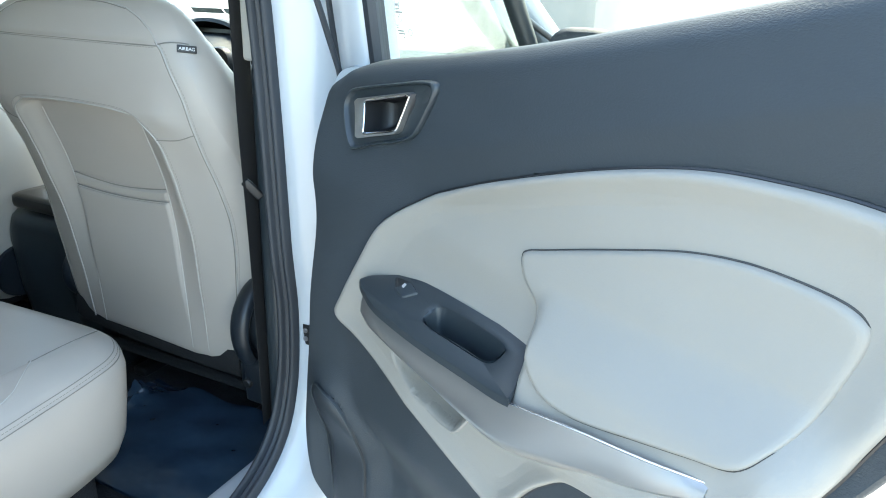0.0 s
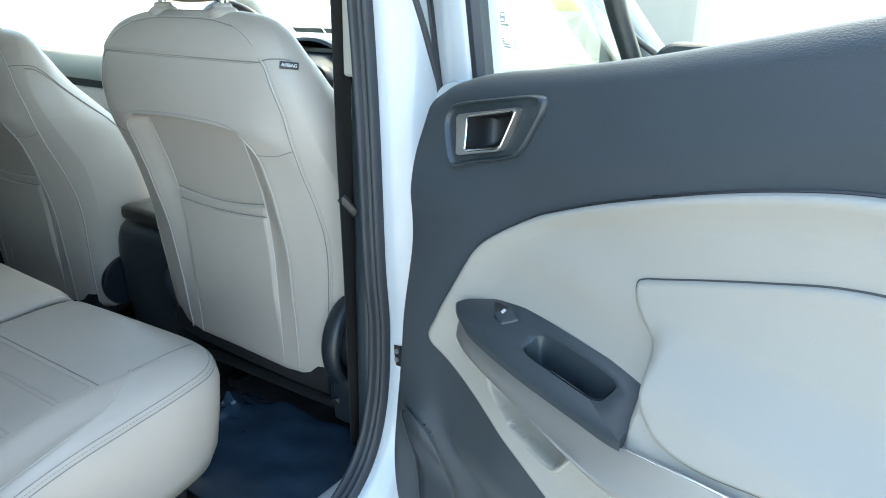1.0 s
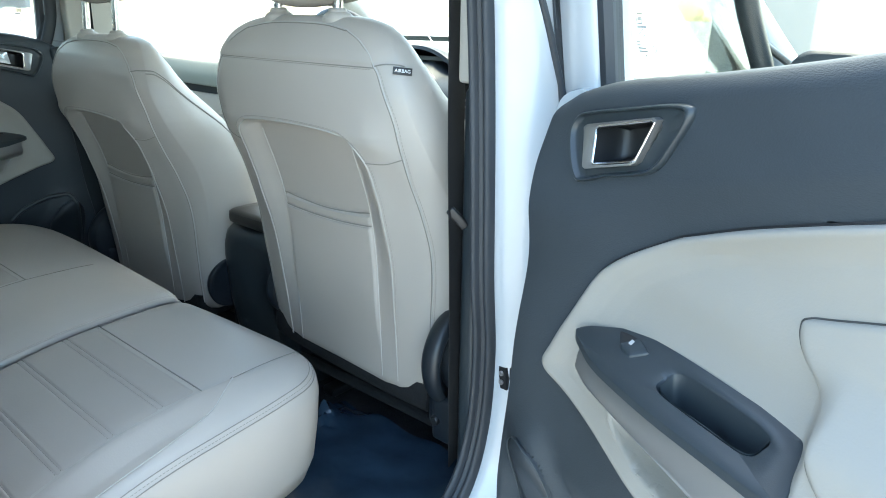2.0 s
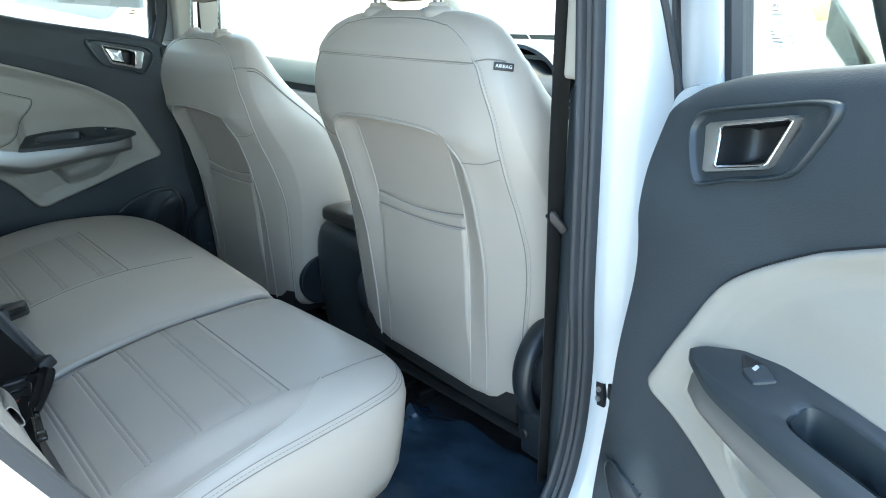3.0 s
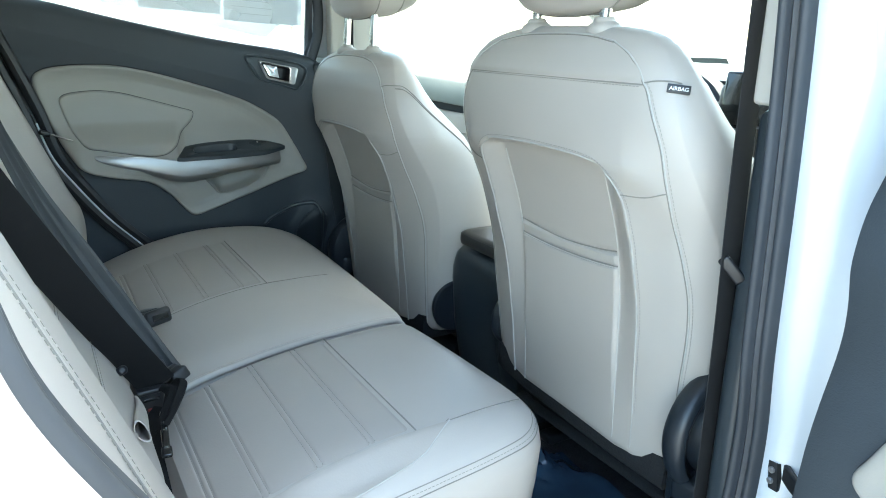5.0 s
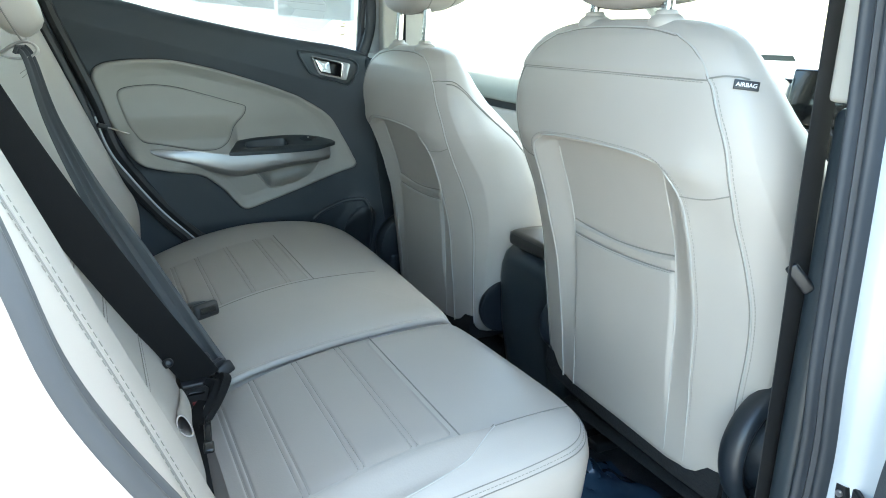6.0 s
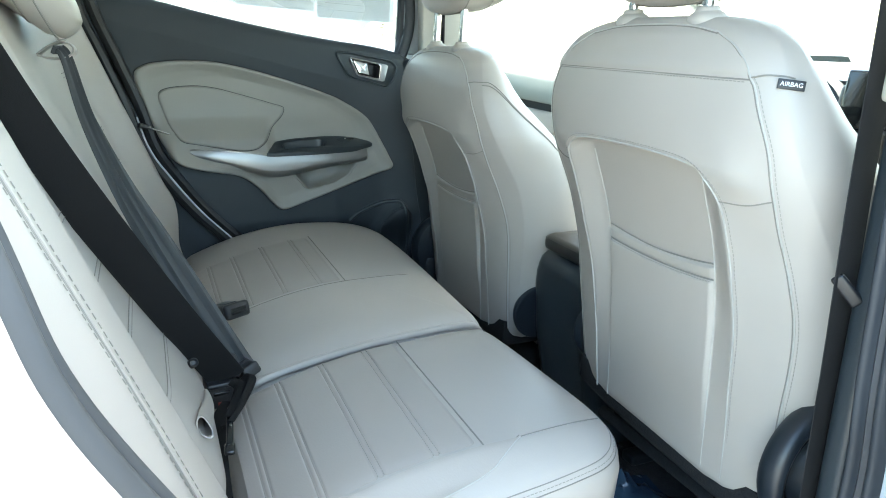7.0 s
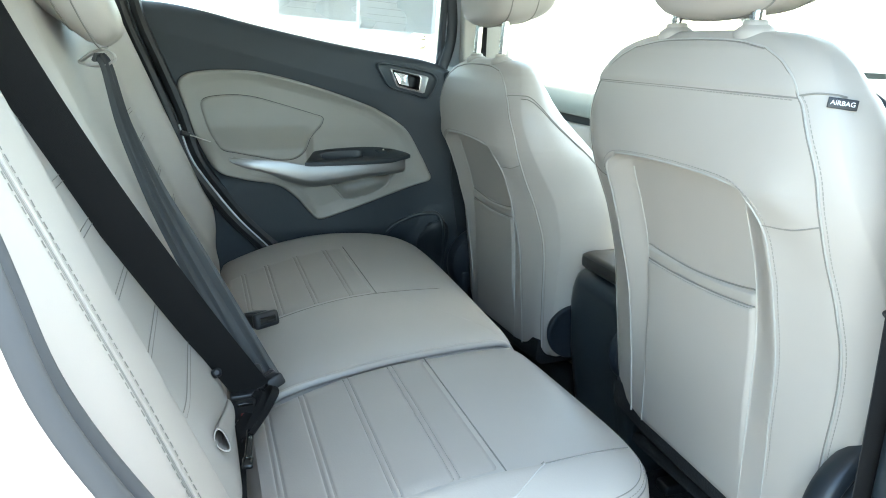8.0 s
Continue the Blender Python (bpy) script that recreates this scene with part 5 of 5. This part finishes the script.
front_belt = thing("seat_belt", "dark front seat belt hanging by the centre pillar", "seat belt", "seat belts")
part("webbing", ribbon(smooth_line([(0.652, -0.118, 1.50), (0.658, -0.116, 1.20), (0.660, -0.115, 1.0), (0.662, -0.110, 0.8), (0.658, -0.10, 0.5)], 8), lambda t: (-0.2, 0.98, 0), 0.046, 0.0018), WEBBING_BROWN, front_belt, "black webbing")
part("tongue", moved(block(-0.018, 0.018, -0.0035, 0.0035, -0.007, 0.007, 0.003), Matrix.Translation((0.671, -0.122, 0.910)) @ pose(0, 0, 0, 10, 48, 45)), BLACK, front_belt, "black tongue")

driver_belt = thing("seat_belt", "dark driver seat belt hanging down the far centre pillar", "seat belt", "seat belts")
part("webbing", ribbon(smooth_line([(-0.655, -0.014, 1.50), (-0.657, -0.017, 1.30), (-0.657, -0.020, 1.10), (-0.655, -0.022, 0.80), (-0.652, -0.02, 0.5)], 8), lambda t: (0.9, 0.43, 0), 0.030, 0.0018), WEBBING_BROWN, driver_belt, "dark webbing")
part("guide_slot", block(-0.664, -0.648, -0.045, 0.012, 1.485, 1.515, 0.006), BLACK, driver_belt, "black belt guide")

# ---- front of the cabin ----
dash = thing("dashboard", "charcoal dashboard with screen and round vents", "dashboard")
def dash_fn(x, t):
    prof = smooth_line([(0.60, 0.62), (0.66, 0.80), (0.68, 0.90), (0.70, 0.955), (0.76, 0.99), (0.88, 1.005), (1.15, 1.01)], 4)
    p = prof[round(t * (len(prof) - 1))]
    return Vector((x, p.x + 0.04 * (x / 0.7) ** 2, p.y + 0.035 * sm(-0.16, -0.26, x) * sm(-0.62, -0.5, x) * sm(0.8, 0.96, p.y)))
part("dash_body", sheet(dash_fn, [-0.70 + 1.4 * i / 56 for i in range(57)], [i / 24 for i in range(25)]), TRIM_DARK, dash)
screen_at = Matrix.Translation((0.096, 0.692, 1.028)) @ pose(0, 0, 0, -8, 0, 0)
part("screen", moved(block(-0.110, 0.110, -0.008, 0.008, -0.064, 0.064, 0.007), screen_at), GLOSS_BLACK, dash, "glossy black centre screen")
part("screen_housing", moved(block(-0.132, 0.10, 0.004, 0.04, -0.055, 0.035, 0.016), screen_at), BLACK, dash)
for z in (0.958, 0.940):
    part("bright_strip", block(0.0, 0.19, 0.664, 0.674, z - 0.0025, z + 0.0025, 0.001), SATIN, dash, "satin silver trim strip")
for x in (-0.12, 0.10, 0.60, -0.60):
    v = part("vent", lathe([(0.030, 0.012), (0.040, 0.014), (0.043, 0.008), (0.042, -0.01)], Matrix.Translation((x, 0.675, 0.98 if x < -0.1 and x > -0.2 else 0.93)) @ pose(0, 0, 0, 90, 0, 0), 28), BLACK, dash, "round air vent")
wheel = thing("steering_wheel", "black leather steering wheel", "steering wheel")
rim = [Vector((-0.345 + 0.185 * math.cos(a), 0.61 - 0.07 * math.sin(a), 1.01 + 0.17 * math.sin(a))) for a in (2 * math.pi * k / 48 for k in range(48))]
part("rim", loop_tube(rim, 0.016, 12), BLACK, wheel)
part("hub", moved(block(-0.07, 0.07, -0.02, 0.03, -0.06, 0.06, 0.02), Matrix.Translation((-0.345, 0.64, 1.00)) @ pose(0, 0, 0, -24, 0, 0)), BLACK, wheel)
for a in (0, 180, 270):
    d = Vector((math.cos(radians(a)), -0.4 * math.sin(radians(a)), math.sin(radians(a))))
    part("spoke", tube([Vector((-0.345, 0.63, 1.0)) + d * 0.05, Vector((-0.345, 0.61, 1.005)) + d * 0.17], 0.014, 8), BLACK, wheel)
part("column", tube([(-0.345, 0.65, 1.0), (-0.345, 0.80, 0.93)], 0.045, 14), BLACK, wheel)
cluster = thing("instrument_cluster", "dark instrument cluster under its hood", "instrument cluster")
part("hood", rings([[Vector((-0.33 + w * math.cos(a), y, 0.97 + h * math.sin(a))) for a in (math.pi * k / 24 for k in range(25))] for y, w, h in ((0.845, 0.185, 0.108), (0.85, 0.195, 0.118), (0.89, 0.198, 0.116), (1.02, 0.21, 0.06))], False, True), TRIM_DARK, cluster)
part("dial_face", moved(block(-0.175, 0.175, -0.003, 0.003, -0.05, 0.08, 0.003), Matrix.Translation((-0.33, 0.905, 0.975))), BLACK, cluster)
for dx in (-0.075, 0.075):
    ring = part("dial_ring", loop_tube([Vector((-0.33 + dx + 0.046 * math.cos(a), 0.898, 0.972 + 0.046 * math.sin(a))) for a in (2 * math.pi * k / 28 for k in range(28))], 0.0016, 6), SATIN, cluster)
    part("dial_marks", joined(*[tube([Vector((-0.33 + dx + q * math.cos(a), 0.899, 0.972 + q * math.sin(a))) for q in (0.034, 0.041)], 0.0009, 5) for a in (math.pi * (-0.2 + 1.4 * k / 9) for k in range(10))]), WHITE_PRINT, ring, "white dial marks")
def screen_fn(x, t):
    return Vector((x, 1.13 - 0.62 * t - 0.10 * (x / 0.6) ** 2, 1.0 + 0.5 * t))
windscreen = tagged(part("windscreen", joined(sheet(screen_fn, [-0.66 + 0.11 * i for i in range(13)], [i / 6 for i in range(7)]), sheet(lambda x, t: screen_fn(x, t) + Vector((0, 0.004, 0.003)), [-0.66 + 0.11 * i for i in range(13)], [i / 6 for i in range(7)])), GLASS), "clear curved windscreen glass", "windscreen", kind="structure")
visor = thing("windscreen_sticker", "grey green sticker strip low on the windscreen", "sticker")
for k in (0, 1):
    part("panel", moved(block(-0.058, 0.058, -0.001, 0.001, -0.012, 0.012, 0.0006), Matrix.Translation((-0.41 + 0.121 * k, 0.938 + 0.020 * k, 1.106)) @ pose(0, 0, 0, 51, 0, 9)), GREYGREEN, visor)
for s in (-1, 1):
    ap = tagged(thing("screen_pillar", "pale stone windscreen pillar trim", "pillar trim"))
    part("pillar", tube(smooth_line([(s * 0.66, 1.12, 0.98), (s * 0.63, 0.85, 1.22), (s * 0.58, 0.52, 1.46), (s * 0.56, 0.40, 1.52)], 8), 0.032, 12), PILLAR_STONE, ap)
# far front door
fdoor = thing("front_door", "closed front door with stone and charcoal trim", "car door")
run = [0.02 + 0.93 * k / 12 for k in range(13)]
sill_top, step = (lambda y: 1.0905 - 0.12 * y), (lambda y: 0.983 - 0.20 * (y - 0.24))
part("door_trim", rings([[Vector((x, y, z)) for x, z in ((-0.80, 0.42), (-0.655, 0.42), (-0.655, step(y) - 0.034), (-0.659, step(y) - 0.024), (-0.667, step(y) - 0.019), (-0.80, step(y) - 0.019))] for y in run]), TRIM_STONE, fdoor, "stone trim panel", sharp=50)
# charcoal pad: the gloss and veil over it are put into the paler colour
part("top_pad", rings([[Vector((x, y, z)) for x, z in ((-0.80, step(y)), (-0.648, step(y)), (-0.645, step(y) + 0.006), (-0.652, sill_top(y) - 0.022), (-0.660, sill_top(y) - 0.007), (-0.676, sill_top(y)), (-0.765, sill_top(y) - 0.004), (-0.80, sill_top(y) - 0.03))] for y in run]), GREYGREEN, fdoor, "charcoal upper trim, glare put into its grey-green colour", sharp=50)
part("trim_strip", rings([[Vector((x, y, z)) for x, z in ((-0.79, step(y) - 0.02), (-0.664, step(y) - 0.02), (-0.658, step(y) + 0.003), (-0.79, step(y) + 0.003))] for y in run]), TRIM_DARK, fdoor, "charcoal strip", sharp=50)
part("seam_line", tube([(-0.652, 0.04, 0.89), (-0.652, 0.5, 0.88), (-0.654, 0.93, 0.88)], 0.002, 6), SEAM, fdoor)
ndoor = thing("front_door", "closed white front door ahead of the pillar", "car door")
part("door_trim", block(0.66, 0.80, 0.09, 0.95, 0.42, 1.05, 0.02), TRIM_DARK, ndoor)
for nm, pts, r in (("divider_bar", [(0.792, 0.515, 1.25), (0.795, 0.575, 1.18), (0.80, 0.667, 1.09), (0.80, 0.70, 1.05)], 0.022), ("pillar_edge", [(0.69, 0.46, 1.29), (0.76, 0.735, 1.144), (0.80, 0.846, 1.088), (0.81, 0.89, 1.06)], 0.008)):
    part(nm, tube([Vector((p.x, p.y, p.z)) for p in smooth_line(pts, 6)], r, 10), TRIM_SMOOTH, ndoor, "black window frame bar")
part("belt_strip", block(0.792, 0.812, 0.10, 0.92, 1.045, 1.068, 0.006), RUBBER, ndoor, "black window belt strip")
part("screen_pillar_skin", tube(smooth_line([(0.60, 0.42, 1.53), (0.66, 0.60, 1.35), (0.73, 0.86, 1.15), (0.77, 1.02, 1.04)], 8), 0.035, 12), PAINT, car_body, "white windscreen pillar")
mirror = thing("wing_mirror", "dark wing mirror on the near front door", "wing mirror")
part("housing", pad(fine(rounded(-0.075, 0.075, -0.075, 0.055, 0.045), 0.01), (0, 0), [(0.86, -0.052), (0.96, -0.046), (1.0, -0.03), (1.0, 0.0), (0.95, 0.03), (0.82, 0.048), (0.5, 0.06), (0.2, 0.063)], lambda a, b, h: Vector((0.925 + a, 0.70 + h, 1.072 + b))), TRIM_DARK, mirror)
part("stalk", block(0.80, 0.86, 0.68, 0.74, 1.0, 1.06, 0.015), TRIM_DARK, mirror)
# tinted tailgate glass
rear_glass = tagged(part("window_rear", sheet(lambda x, t: Vector((x, -1.56 + 0.28 * t, 1.0 + 0.50 * t)), [-0.60 + 0.1 * i for i in range(13)], [i / 5 for i in range(6)]), TINTED), "dark tinted tailgate glass", "window", kind="structure")
for s, owner in ((1, ndoor), (-1, fdoor)):
    lights = [Vector((s * (0.775 - 0.22 * (z - 1.05) + d), y, z)) for d in (0.0, 0.004) for y, z in ((0.08, 1.04), (0.84, 1.05), (0.70, 1.20), (0.46, 1.44), (0.36, 1.50), (0.0, 1.51))]
    part("pane", (lights, [tuple(range(6)), tuple(range(11, 5, -1))]), GLASS, owner, "clear window glass", smooth=False)
# papers on the far window
sticker = thing("window_sticker", "white price sheet on the far window, seen from behind", "paper sheet")
sheet_fn = lambda y, z: Vector((-0.752 + 0.14 * (z - 1.1) + 0.0025 * noise.noise((y * 9, z * 22, 2)), y, z))
sheet_ys, sheet_zs = [-0.72 + 0.60 * k / 60 for k in range(61)], [k / 24 for k in range(25)]
low_edge = lambda y: 1.148 + 0.036 * sm(-0.225, -0.175, y) + 0.095 * max(0, (-0.20 - y) / 0.5) + 0.003 * noise.noise((y * 14, 0, 5))
part("sheet", joined(*[sheet(lambda y, k: sheet_fn(y, low_edge(y) + (1.53 - low_edge(y)) * k) + Vector((d, 0, 0)), sheet_ys, sheet_zs) for d in (0.0, 0.0008)]), PAPER, sticker)
for a, b, c, d in ((-0.525, -0.333, 1.206, 1.40), (-0.325, -0.132, 1.181, 1.40)):
    field = part("printed_field", sheet(lambda y, z: sheet_fn(y, z + 0.06 * (b - y)) + Vector((0.0022, 0, 0)), [a + (b - a) * k / 20 for k in range(21)], [c + (d - c) * k / 12 for k in range(13)]), PAPER_GREY, sticker, "grey printed field")
    for k in range(4):
        part("print_line", tube([sheet_fn(y, c + 0.02 + 0.016 * k + 0.06 * (b - y)) + Vector((0.0028, 0, 0)) for y in (a + 0.02 + (b - a - 0.06) * j / 8 for j in range(9))], 0.0005, 5), PRINT, field)
